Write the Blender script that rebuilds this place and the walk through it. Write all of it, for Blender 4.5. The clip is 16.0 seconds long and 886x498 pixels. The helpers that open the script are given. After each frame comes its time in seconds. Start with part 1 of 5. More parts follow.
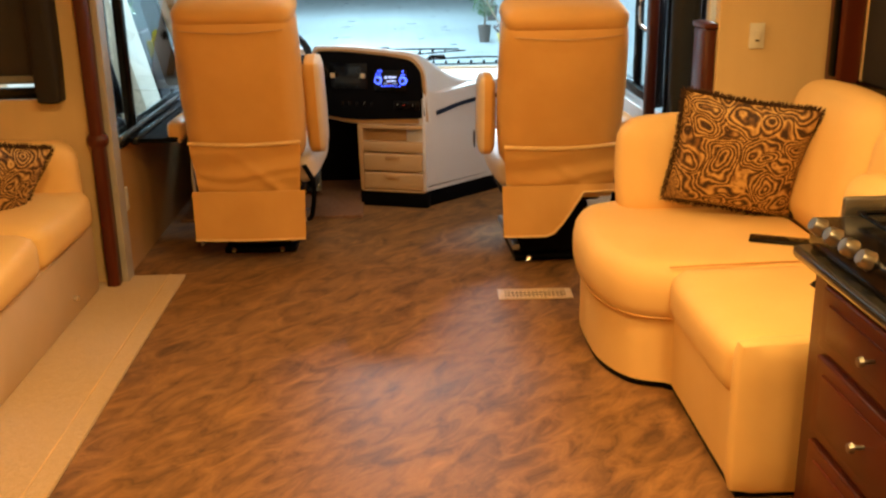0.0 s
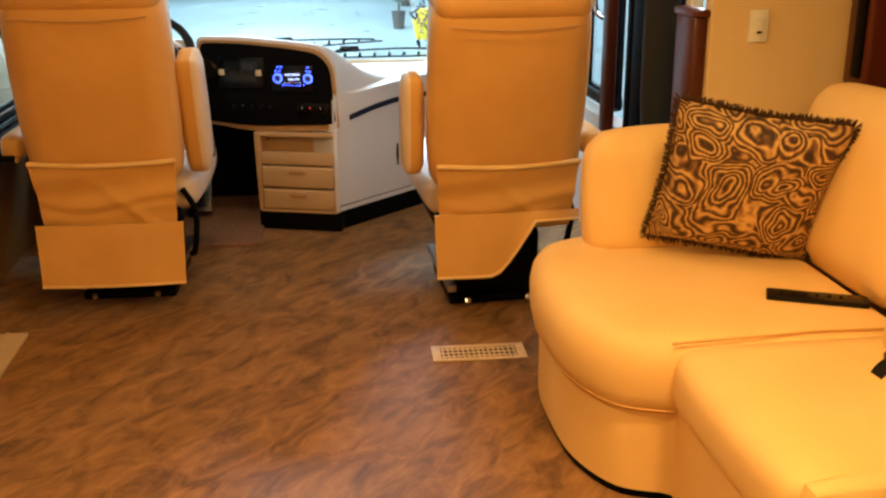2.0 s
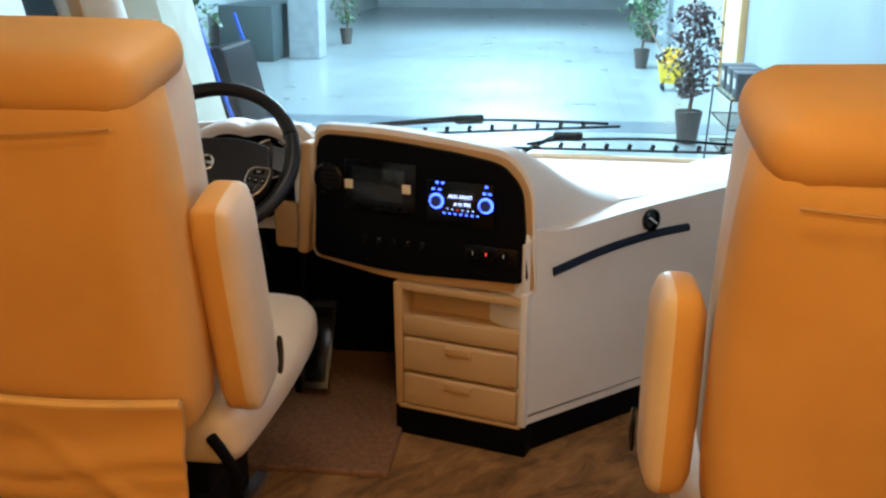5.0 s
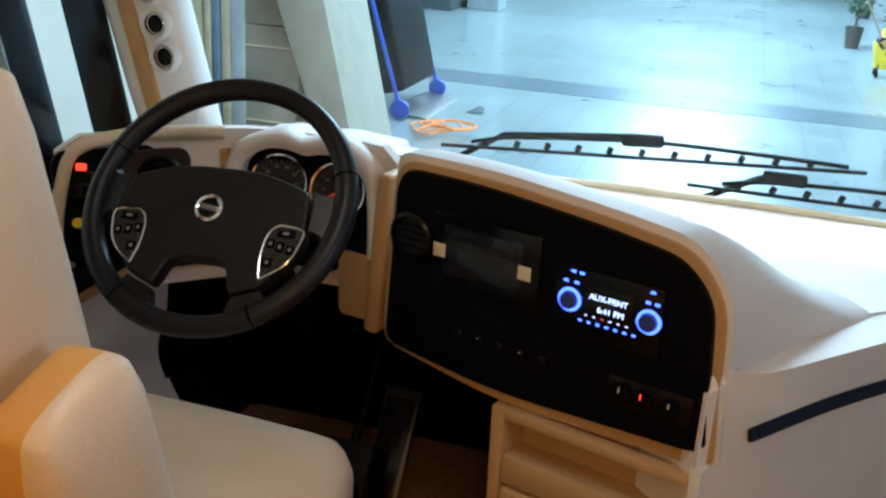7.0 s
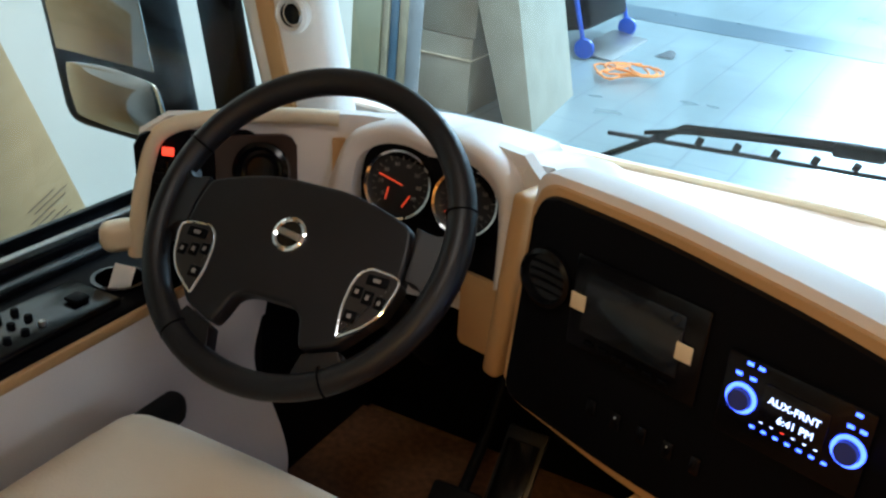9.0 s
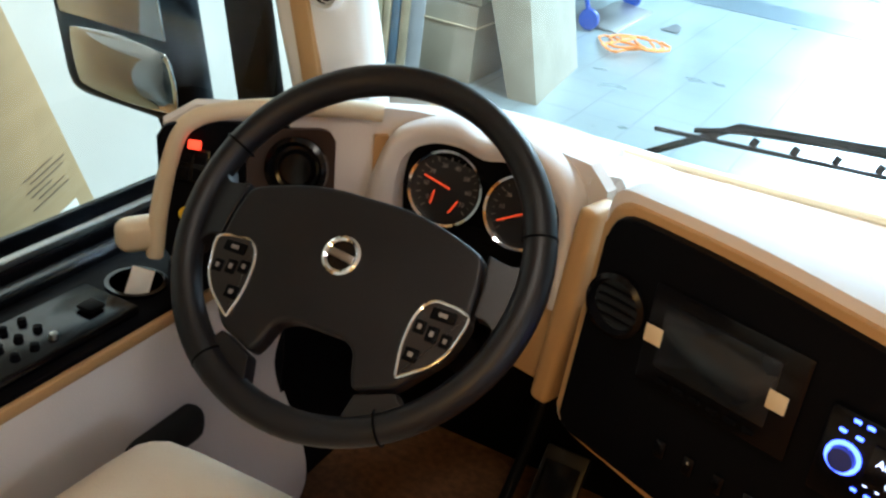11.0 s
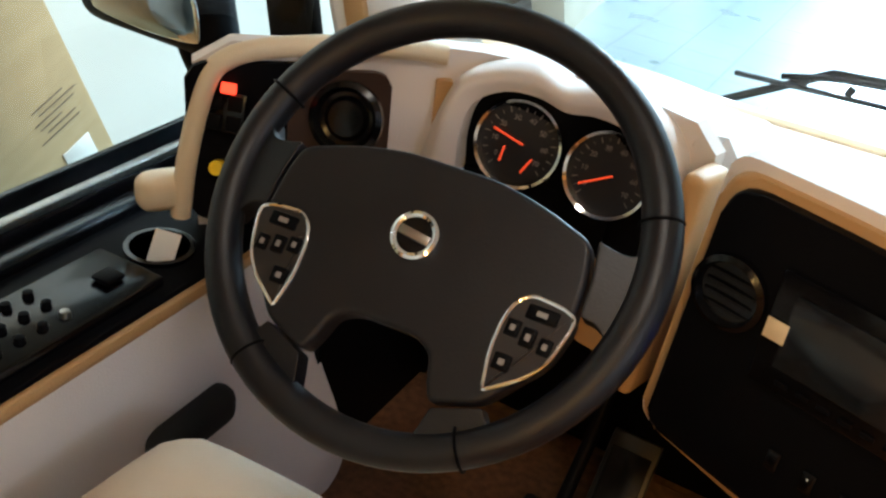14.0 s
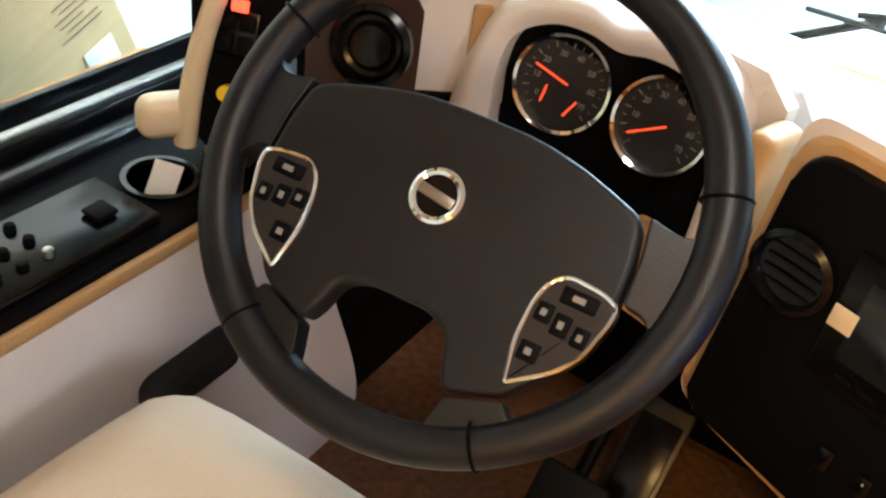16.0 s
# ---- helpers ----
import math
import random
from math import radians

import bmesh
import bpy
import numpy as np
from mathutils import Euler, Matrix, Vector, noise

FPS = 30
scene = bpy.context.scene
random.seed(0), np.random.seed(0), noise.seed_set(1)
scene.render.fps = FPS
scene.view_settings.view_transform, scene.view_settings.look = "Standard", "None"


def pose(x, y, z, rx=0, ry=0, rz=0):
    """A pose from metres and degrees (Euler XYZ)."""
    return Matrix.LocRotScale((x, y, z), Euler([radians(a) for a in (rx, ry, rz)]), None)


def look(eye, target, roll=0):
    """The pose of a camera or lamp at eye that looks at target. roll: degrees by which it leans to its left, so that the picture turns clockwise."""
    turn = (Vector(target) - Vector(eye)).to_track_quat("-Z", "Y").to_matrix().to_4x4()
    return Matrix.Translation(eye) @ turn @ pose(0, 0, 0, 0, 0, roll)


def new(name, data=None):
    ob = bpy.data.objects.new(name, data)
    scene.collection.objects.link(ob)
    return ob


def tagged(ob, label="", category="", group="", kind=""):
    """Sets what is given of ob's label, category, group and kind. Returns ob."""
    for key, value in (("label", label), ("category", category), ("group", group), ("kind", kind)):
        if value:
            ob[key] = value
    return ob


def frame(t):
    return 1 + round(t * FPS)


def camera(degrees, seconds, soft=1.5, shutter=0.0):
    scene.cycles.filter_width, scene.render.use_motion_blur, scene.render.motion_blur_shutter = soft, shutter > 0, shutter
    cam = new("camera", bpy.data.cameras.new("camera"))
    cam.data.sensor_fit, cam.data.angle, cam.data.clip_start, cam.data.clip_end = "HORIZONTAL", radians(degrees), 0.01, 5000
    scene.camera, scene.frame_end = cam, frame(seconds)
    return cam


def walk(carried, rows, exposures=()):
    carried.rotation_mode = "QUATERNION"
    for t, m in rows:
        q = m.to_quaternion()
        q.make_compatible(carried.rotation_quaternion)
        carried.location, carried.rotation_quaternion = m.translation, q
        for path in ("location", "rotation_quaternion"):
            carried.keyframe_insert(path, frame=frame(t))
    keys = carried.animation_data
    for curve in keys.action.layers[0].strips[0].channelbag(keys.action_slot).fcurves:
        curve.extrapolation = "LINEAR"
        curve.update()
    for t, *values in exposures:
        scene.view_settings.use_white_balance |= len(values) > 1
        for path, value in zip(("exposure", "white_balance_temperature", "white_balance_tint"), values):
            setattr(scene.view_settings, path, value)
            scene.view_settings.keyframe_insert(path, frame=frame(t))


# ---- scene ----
cam = camera(48.0, 16.0, soft=2.4)
PATH = [
    (0, (-0.052, -0.342, 1.516), (0.022, 1.563, 0.913), -1.0),
    (0.5, (-0.054, -0.183, 1.518), (0.021, 1.718, 0.902), -1.1),
    (1, (-0.105, 0.041, 1.454), (0.038, 1.942, 0.849), -0.0),
    (1.5, (-0.069, 0.324, 1.423), (0.133, 2.219, 0.814), 0.2),
    (2, (-0.015, 0.617, 1.436), (0.226, 2.500, 0.805), -0.4),
    (2.5, (0.026, 0.946, 1.416), (0.282, 2.827, 0.787), -0.3),
    (3, (0.087, 1.267, 1.424), (0.274, 3.155, 0.790), -1.0),
    (3.5, (0.088, 1.690, 1.365), (0.169, 3.602, 0.784), -0.5),
    (4, (0.105, 2.043, 1.415), (0.087, 3.958, 0.838), -0.6),
    (6.3, (0.121, 3.386, 1.372), (-0.282, 5.247, 0.759), 2.7),
    (6.5, (0.091, 3.493, 1.369), (-0.338, 5.343, 0.742), 2.9),
    (7, (0.035, 3.717, 1.385), (-0.478, 5.527, 0.706), 3.5),
    (7.5, (-0.009, 3.869, 1.373), (-0.608, 5.642, 0.668), 4.3),
    (8, (-0.033, 3.997, 1.385), (-0.722, 5.717, 0.634), 4.6),
    (8.5, (-0.043, 4.084, 1.410), (-0.805, 5.749, 0.605), 4.5),
    (9, (-0.057, 4.130, 1.420), (-0.856, 5.760, 0.581), 5.2),
    (11.5, (-0.274, 4.252, 1.411), (-1.010, 5.874, 0.503), 8.3),
    (12, (-0.310, 4.277, 1.399), (-1.046, 5.906, 0.501), 8.7),
    (12.5, (-0.344, 4.304, 1.387), (-1.075, 5.931, 0.481), 9.1),
    (13, (-0.374, 4.327, 1.378), (-1.092, 5.943, 0.444), 9.4),
    (13.5, (-0.395, 4.353, 1.366), (-1.103, 5.947, 0.389), 9.5),
    (14, (-0.396, 4.380, 1.351), (-1.115, 5.937, 0.322), 9.0),
    (14.5, (-0.406, 4.407, 1.340), (-1.123, 5.926, 0.254), 9.0),
    (15, (-0.409, 4.437, 1.331), (-1.133, 5.918, 0.199), 9.5),
    (15.5, (-0.421, 4.467, 1.325), (-1.145, 5.926, 0.164), 10.6),
    (16, (-0.454, 4.500, 1.322), (-1.157, 5.951, 0.138), 11.6),
]
walk(cam, [(t, look(eye, target, roll)) for t, eye, target, roll in PATH], [(0, 0.36, 6500, 10), (2.5, 0.33, 6400, 8), (4.2, 0.33, 6150, 6), (6.3, -0.10, 5850, 6), (9.0, 0.06, 5900, 6), (11.3, 0.53, 6350, 8), (14, 0.62, 6400, 9), (15, 0.80, 6400, 9), (16, 1.28, 6400, 10)])


# ---- light and sky ----
world = bpy.data.worlds.new("hall_light")
scene.world = world
world.use_nodes = True
world.node_tree.nodes["Background"].inputs[0].default_value = (0.80, 0.90, 1.0, 1)
world.node_tree.nodes["Background"].inputs[1].default_value = 0.06


def area_lamp(name, place, target, size_x, size_y, watts, colour):
    data = bpy.data.lights.new(name, "AREA")
    data.shape, data.size, data.size_y = "RECTANGLE", size_x, size_y
    data.energy, data.color = watts, colour
    ob = new(name, data)
    ob.matrix_world = look(place, target)
    return ob


WARM = (1.0, 0.60, 0.20)
COOL = (0.58, 0.82, 1.0)
for lx, ly, watts in ((-0.55, 0.2, 19), (0.75, 0.2, 19), (-0.55, 1.9, 20), (0.75, 1.9, 19), (0.15, 3.3, 7)):
    area_lamp("unseen_ceiling_light", (lx, ly, 2.02), (lx, ly, 0), 0.22, 0.22, watts, WARM)
# Fill lamp added over the cab to brighten dash and footwell
area_lamp("unseen_ceiling_light", (-0.35, 4.55, 2.02), (-0.35, 4.55, 0), 0.22, 0.22, 4, (1.0, 0.92, 0.84))
for lx, ly, watts in ((-0.6, 9.6, 620), (-0.5, 16, 1150), (-0.8, 23, 2200), (-1, 31, 2200)):
    area_lamp("unseen_hall_light", (lx, ly, 5.05), (lx, ly, -1), 3.0, 1.2, watts, COOL)
# Added fill outside the entry glass; brightens the passenger dash and seat sides
area_lamp("entry_side_fill", (1.46, 4.35, 1.55), (0.0, 4.60, 0.70), 0.55, 0.75, 16, (0.80, 0.86, 1.0))
# Fill lamp without a fixture, added to brighten the panel beside the coach
area_lamp("unseen_hall_light", (-2.45, 6.6, 4.3), (-3.2, 6.6, 0), 0.5, 2.4, 210, (1.0, 0.90, 0.76))


# ---- materials ----
def mat(name, colour, rough=0.6, metal=0.0, dark=None, scale=6.0, mix=0.5, bump=0.0, bump_scale=200.0, stretch=(1, 1, 1), coat=0.0, sheen=0.0, spec=0.5):
    """A surface with broad variation between two colours, fine grain and relief."""
    m = bpy.data.materials.new(name)
    m.use_nodes = True
    nt = m.node_tree
    b = nt.nodes["Principled BSDF"]
    b.inputs["Roughness"].default_value, b.inputs["Metallic"].default_value = rough, metal
    b.inputs["Coat Weight"].default_value = coat
    b.inputs["Sheen Weight"].default_value = sheen
    b.inputs["Specular IOR Level"].default_value = spec
    tc = nt.nodes.new("ShaderNodeTexCoord")
    mp = nt.nodes.new("ShaderNodeMapping")
    mp.inputs["Scale"].default_value = stretch
    nt.links.new(tc.outputs["Object"], mp.inputs["Vector"])
    n1 = nt.nodes.new("ShaderNodeTexNoise")
    n1.inputs["Scale"].default_value, n1.inputs["Detail"].default_value = scale, 5
    nt.links.new(mp.outputs[0], n1.inputs["Vector"])
    rp = nt.nodes.new("ShaderNodeValToRGB")
    dk = dark or tuple(c * 0.8 for c in colour)
    rp.color_ramp.elements[0].color, rp.color_ramp.elements[1].color = (*dk, 1), (*colour, 1)
    rp.color_ramp.elements[0].position, rp.color_ramp.elements[1].position = 0.5 - 0.5 * mix * 0.6, 0.5 + 0.3 * mix
    nt.links.new(n1.outputs["Fac"], rp.inputs["Fac"])
    nt.links.new(rp.outputs["Color"], b.inputs["Base Color"])
    n2 = nt.nodes.new("ShaderNodeTexNoise")
    n2.inputs["Scale"].default_value, n2.inputs["Detail"].default_value = bump_scale, 3
    nt.links.new(mp.outputs[0], n2.inputs["Vector"])
    mr = nt.nodes.new("ShaderNodeMapRange")
    mr.inputs["To Min"].default_value, mr.inputs["To Max"].default_value = max(rough - 0.07, 0.02), min(rough + 0.07, 1)
    nt.links.new(n1.outputs["Fac"], mr.inputs["Value"])
    nt.links.new(mr.outputs[0], b.inputs["Roughness"])
    if bump:
        bp = nt.nodes.new("ShaderNodeBump")
        bp.inputs["Strength"].default_value, bp.inputs["Distance"].default_value = bump, 0.002
        nt.links.new(n2.outputs["Fac"], bp.inputs["Height"])
        nt.links.new(bp.outputs[0], b.inputs["Normal"])
    return m


def glow(name, colour, strength):
    m = bpy.data.materials.new(name)
    m.use_nodes = True
    b = m.node_tree.nodes["Principled BSDF"]
    b.inputs["Base Color"].default_value = (0.02, 0.02, 0.02, 1)
    b.inputs["Emission Color"].default_value, b.inputs["Emission Strength"].default_value = (*colour, 1), strength
    return m


def glass(name, tint=(0.92, 0.97, 1.0), rough=0.0):
    m = bpy.data.materials.new(name)
    m.use_nodes = True
    nt = m.node_tree
    nt.nodes.remove(nt.nodes["Principled BSDF"])
    tr, gl, mx = nt.nodes.new("ShaderNodeBsdfTransparent"), nt.nodes.new("ShaderNodeBsdfGlossy"), nt.nodes.new("ShaderNodeMixShader")
    lw = nt.nodes.new("ShaderNodeLayerWeight")
    pw, ma = nt.nodes.new("ShaderNodeMath"), nt.nodes.new("ShaderNodeMath")
    pw.operation, ma.operation = "POWER", "MULTIPLY_ADD"
    pw.inputs[1].default_value, ma.inputs[1].default_value, ma.inputs[2].default_value = 5.0, 0.7, 0.03
    tr.inputs[0].default_value = (*tint, 1)
    gl.inputs["Roughness"].default_value = rough
    nt.links.new(lw.outputs["Facing"], pw.inputs[0])
    nt.links.new(pw.outputs[0], ma.inputs[0])
    nt.links.new(ma.outputs[0], mx.inputs[0])
    nt.links.new(tr.outputs[0], mx.inputs[1])
    nt.links.new(gl.outputs[0], mx.inputs[2])
    nt.links.new(mx.outputs[0], nt.nodes["Material Output"].inputs[0])
    return m


LEATHER = mat("honey_leather", (0.66, 0.37, 0.115), 0.55, spec=0.35, dark=(0.58, 0.31, 0.09), scale=5, mix=0.8, bump=0.25, bump_scale=260)
LEATHER_TRIM = mat("pale_piping", (0.78, 0.52, 0.22), 0.45, bump=0.2)
CREAM_SIDE = mat("cream_leather", (0.70, 0.57, 0.43), 0.42, dark=(0.62, 0.49, 0.36), scale=5, bump=0.25, bump_scale=260)
SOFA = mat("sofa_leather", (0.86, 0.58, 0.24), 0.58, spec=0.3, dark=(0.80, 0.52, 0.20), scale=4, mix=0.8, bump=0.25, bump_scale=220)
WALLPAPER = mat("straw_wallpaper", (0.74, 0.56, 0.30), 0.7, dark=(0.68, 0.50, 0.25), scale=9, mix=0.9, bump=0.3, bump_scale=120, stretch=(1, 1, 0.15))
CHERRY = mat("cherry_wood", (0.105, 0.019, 0.006), 0.38, dark=(0.050, 0.009, 0.004), scale=7, mix=0.9, stretch=(1, 1, 0.12), coat=0.1, spec=0.3, bump=0.05)
DASH_CREAM = mat("dash_cream", (0.74, 0.68, 0.64), 0.55, dark=(0.69, 0.63, 0.59), scale=3, bump=0.35, bump_scale=420)
DASH_TAN = mat("dash_tan", (0.50, 0.30, 0.13), 0.5, dark=(0.45, 0.26, 0.11), scale=3, bump=0.35, bump_scale=420)
DRAWER_TAN = mat("drawer_tan", (0.52, 0.33, 0.16), 0.5, dark=(0.48, 0.30, 0.14), scale=3, bump=0.3, bump_scale=420)
BLACK = mat("black_plastic", (0.003, 0.003, 0.004), 0.5, spec=0.06, bump=0.2, bump_scale=400)
GLOSS_BLACK = mat("gloss_black", (0.003, 0.003, 0.004), 0.2, spec=0.3)
RUBBER = mat("black_rubber", (0.006, 0.006, 0.007), 0.7, spec=0.2, bump=0.3)
WHEEL_BLACK = mat("wheel_leather", (0.007, 0.007, 0.0095), 0.42, spec=0.36, dark=(0.005, 0.005, 0.007), scale=10, bump=0.15, bump_scale=380)
CHROME = mat("chrome", (0.85, 0.85, 0.86), 0.09, metal=1.0)
STEEL = mat("brushed_steel", (0.40, 0.39, 0.37), 0.34, metal=1.0, stretch=(1, 30, 1))
CARPET = mat("tan_carpet", (0.60, 0.42, 0.22), 0.95, dark=(0.44, 0.29, 0.14), scale=90, mix=1.0, bump=1.0, bump_scale=420, sheen=0.3)
CAB_CARPET = mat("brown_carpet", (0.30, 0.14, 0.065), 0.95, dark=(0.12, 0.055, 0.028), scale=60, mix=1.0, bump=1.0, bump_scale=420)
WHITE = mat("white_panel", (0.80, 0.79, 0.77), 0.5, dark=(0.76, 0.75, 0.72), scale=3)
CARDBOARD = mat("cardboard", (0.40, 0.27, 0.13), 0.8, dark=(0.36, 0.24, 0.11), scale=5, bump=0.3, bump_scale=60, stretch=(1, 1, 6))
GREY_CARD = mat("grey_card", (0.33, 0.29, 0.215), 0.75, dark=(0.28, 0.245, 0.18), scale=4, bump=0.2, bump_scale=60)
PALE_YELLOW = mat("pale_yellow_paint", (0.66, 0.60, 0.38), 0.6, scale=2)
BLUE = mat("blue_steel", (0.02, 0.08, 0.45), 0.35)
YELLOW = mat("yellow_plastic", (0.85, 0.58, 0.02), 0.4)
ORANGE = mat("orange_cable", (0.90, 0.28, 0.05), 0.5)
LEAF = mat("leaf_green", (0.08, 0.16, 0.06), 0.4, dark=(0.04, 0.09, 0.035), scale=3)
LEAF_RED = mat("leaf_dark_red", (0.10, 0.05, 0.05), 0.4, dark=(0.04, 0.035, 0.03), scale=3)
BARK = mat("bark", (0.16, 0.11, 0.07), 0.85, bump=0.6, bump_scale=60)
POT = mat("dark_pot", (0.07, 0.055, 0.045), 0.5)
PAPER = mat("white_card", (0.8, 0.78, 0.7), 0.6)
BUFF = mat("buff_tape", (0.72, 0.60, 0.40), 0.7)
BORDER_CREAM = mat("border_cream", (0.76, 0.64, 0.46), 0.5, dark=(0.71, 0.59, 0.42), scale=4, bump=0.3, bump_scale=420)
CEILING = mat("cream_ceiling", (0.75, 0.70, 0.60), 0.8)
VENT_GOLD = mat("almond_vent", (0.70, 0.50, 0.26), 0.45, scale=20)
BLUE_GLOW = glow("blue_dial_light", (0.05, 0.10, 1.0), 7.0)
WHITE_GLOW = glow("display_white", (0.55, 0.65, 1.0), 3.0)
RED_GLOW = glow("red_lamp", (1.0, 0.05, 0.02), 2.0)
PINE = glow("needle_red", (1.0, 0.08, 0.02), 0.6)
GLASS = glass("clear_glass")
HALL_WALL = mat("hall_wall", (0.32, 0.36, 0.36), 0.6, scale=0.5)
HALL_PANEL = mat("hall_panel", (0.54, 0.50, 0.43), 0.5, dark=(0.50, 0.46, 0.39), scale=2)
STRIP_WHITE = mat("strip_white", (0.60, 0.62, 0.64), 0.5)
LAMP_GLASS = glow("lamp_panel", (1.0, 0.75, 0.45), 3.0)
HALL_LAMP = glow("hall_lamp_panel", (0.75, 0.92, 1.0), 8.0)


def floor_material():
    m = mat("vinyl_floor", (0.40, 0.20, 0.072), 0.5, dark=(0.070, 0.036, 0.021), scale=7.0, mix=0.75, bump=0.15, bump_scale=80)
    m.node_tree.nodes["Principled BSDF"].inputs["Specular IOR Level"].default_value = 0.12
    nt = m.node_tree
    mp = [n for n in nt.nodes if n.type == "MAPPING"][0]
    turn = nt.nodes.new("ShaderNodeMapping")
    turn.inputs["Rotation"].default_value = (0, 0, radians(40))
    tc = [n for n in nt.nodes if n.type == "TEX_COORD"][0]
    nt.links.new(tc.outputs["Object"], turn.inputs["Vector"])
    nt.links.new(turn.outputs[0], mp.inputs["Vector"])
    mp.inputs["Scale"].default_value = (1.9, 0.8, 1)
    n1 = [n for n in nt.nodes if n.type == "TEX_NOISE"][0]
    n1.inputs["Distortion"].default_value = 0.9
    n1.inputs["Detail"].default_value = 9
    n1.inputs["Roughness"].default_value = 0.68
    return m


FLOOR = floor_material()


def paisley_material():
    m = mat("paisley_cloth", (0.50, 0.30, 0.12), 0.7, bump=0.5, bump_scale=300)
    nt = m.node_tree
    b = nt.nodes["Principled BSDF"]
    tc = [n for n in nt.nodes if n.type == "TEX_COORD"][0]
    warp = nt.nodes.new("ShaderNodeTexNoise")
    warp.inputs["Scale"].default_value = 5
    add = nt.nodes.new("ShaderNodeMixRGB")
    add.blend_type, add.inputs[0].default_value = "ADD", 0.24
    nt.links.new(tc.outputs["Object"], warp.inputs["Vector"])
    nt.links.new(tc.outputs["Object"], add.inputs[1])
    nt.links.new(warp.outputs["Color"], add.inputs[2])
    vo = nt.nodes.new("ShaderNodeTexVoronoi")
    vo.inputs["Scale"].default_value = 9
    nt.links.new(add.outputs[0], vo.inputs["Vector"])
    sn = nt.nodes.new("ShaderNodeMath")
    sn.operation = "MULTIPLY"
    sn.inputs[1].default_value = 46
    si = nt.nodes.new("ShaderNodeMath")
    si.operation = "SINE"
    nt.links.new(vo.outputs["Distance"], sn.inputs[0])
    nt.links.new(sn.outputs[0], si.inputs[0])
    rp = nt.nodes.new("ShaderNodeValToRGB")
    e = rp.color_ramp.elements
    e[0].position, e[0].color = 0.22, (0.040, 0.017, 0.010, 1)
    e[1].position, e[1].color = 0.80, (0.66, 0.42, 0.15, 1)
    mid = e.new(0.50)
    mid.color = (0.24, 0.115, 0.035, 1)
    mr = nt.nodes.new("ShaderNodeMapRange")
    mr.inputs["From Min"].default_value = -1
    nt.links.new(si.outputs[0], mr.inputs["Value"])
    fine = nt.nodes.new("ShaderNodeTexVoronoi")
    fine.inputs["Scale"].default_value = 60
    fine.feature = "SMOOTH_F1"
    nt.links.new(add.outputs[0], fine.inputs["Vector"])
    blend = nt.nodes.new("ShaderNodeMix")
    blend.inputs[0].default_value = 0.45
    nt.links.new(mr.outputs[0], blend.inputs[2])
    nt.links.new(fine.outputs["Distance"], blend.inputs[3])
    nt.links.new(blend.outputs[0], rp.inputs["Fac"])
    nt.links.new(rp.outputs["Color"], b.inputs["Base Color"])
    return m


PAISLEY = paisley_material()


# ---- mesh helpers ----
def part(name, bm, material, parent=None, label="", smooth=True):
    me = bpy.data.meshes.new(name)
    bmesh.ops.recalc_face_normals(bm, faces=bm.faces[:])
    bm.to_mesh(me)
    bm.free()
    me.materials.append(material)
    if smooth:
        me.polygons.foreach_set("use_smooth", [True] * len(me.polygons))
        me.set_sharp_from_angle(angle=radians(38))
    ob = new(name, me)
    if parent is not None:
        ob.parent = parent
    if label:
        ob["label"] = label
    return ob


def empty(name, m, label, category, group="", kind=""):
    ob = new(name)
    ob.matrix_world = m
    return tagged(ob, label, category, group, kind)


def rbox(size, centre=(0, 0, 0), r=0.01, seg=2, m=None, bm=None):
    """A box with rounded edges, added to bm."""
    bm = bm or bmesh.new()
    out = bmesh.ops.create_cube(bm, size=1.0)
    vs = out["verts"]
    for v in vs:
        v.co = Vector((v.co.x * size[0], v.co.y * size[1], v.co.z * size[2]))
    if r > 0:
        es = list({e for v in vs for e in v.link_edges})
        res = bmesh.ops.bevel(bm, geom=es, offset=min(r, 0.49 * min(size)), segments=seg, affect="EDGES", profile=0.5)
        vs = list({v for f in res["faces"] for v in f.verts} | {v for v in vs if v.is_valid})
    for v in vs:
        co = v.co.copy()
        if m is not None:
            co = m @ co
        v.co = co + Vector(centre)
    return bm


def puffy(sx, sy, sz, r, puff=0.02, n=9, m=None, wrinkle=0.0):
    """A stuffed cushion: a rounded box whose faces swell."""
    bm = bmesh.new()
    bmesh.ops.create_cube(bm, size=2.0)
    bmesh.ops.subdivide_edges(bm, edges=bm.edges[:], cuts=n, use_grid_fill=True)
    h = Vector((sx / 2, sy / 2, sz / 2))
    for v in bm.verts:
        c = v.co.copy()
        c = Vector([math.sin(a * math.pi / 2) * 0.35 + a * 0.65 for a in c])
        p = Vector((c.x * h.x, c.y * h.y, c.z * h.z))
        inner = Vector([max(-(h[i] - r), min(h[i] - r, p[i])) for i in range(3)])
        d = p - inner
        if d.length > 1e-9:
            ax = max(abs(d.x), abs(d.y), abs(d.z))
            d = d.normalized() * ax
        p = inner + d
        for i in range(3):
            j, k = (i + 1) % 3, (i + 2) % 3
            if abs(c[i]) > 0.999:
                p[i] += math.copysign(puff * (1 - c[j] ** 2) * (1 - c[k] ** 2), c[i])
        if wrinkle:
            p += Vector(noise.noise_vector(p * 9)) * wrinkle
        v.co = m @ p if m is not None else p
    return bm


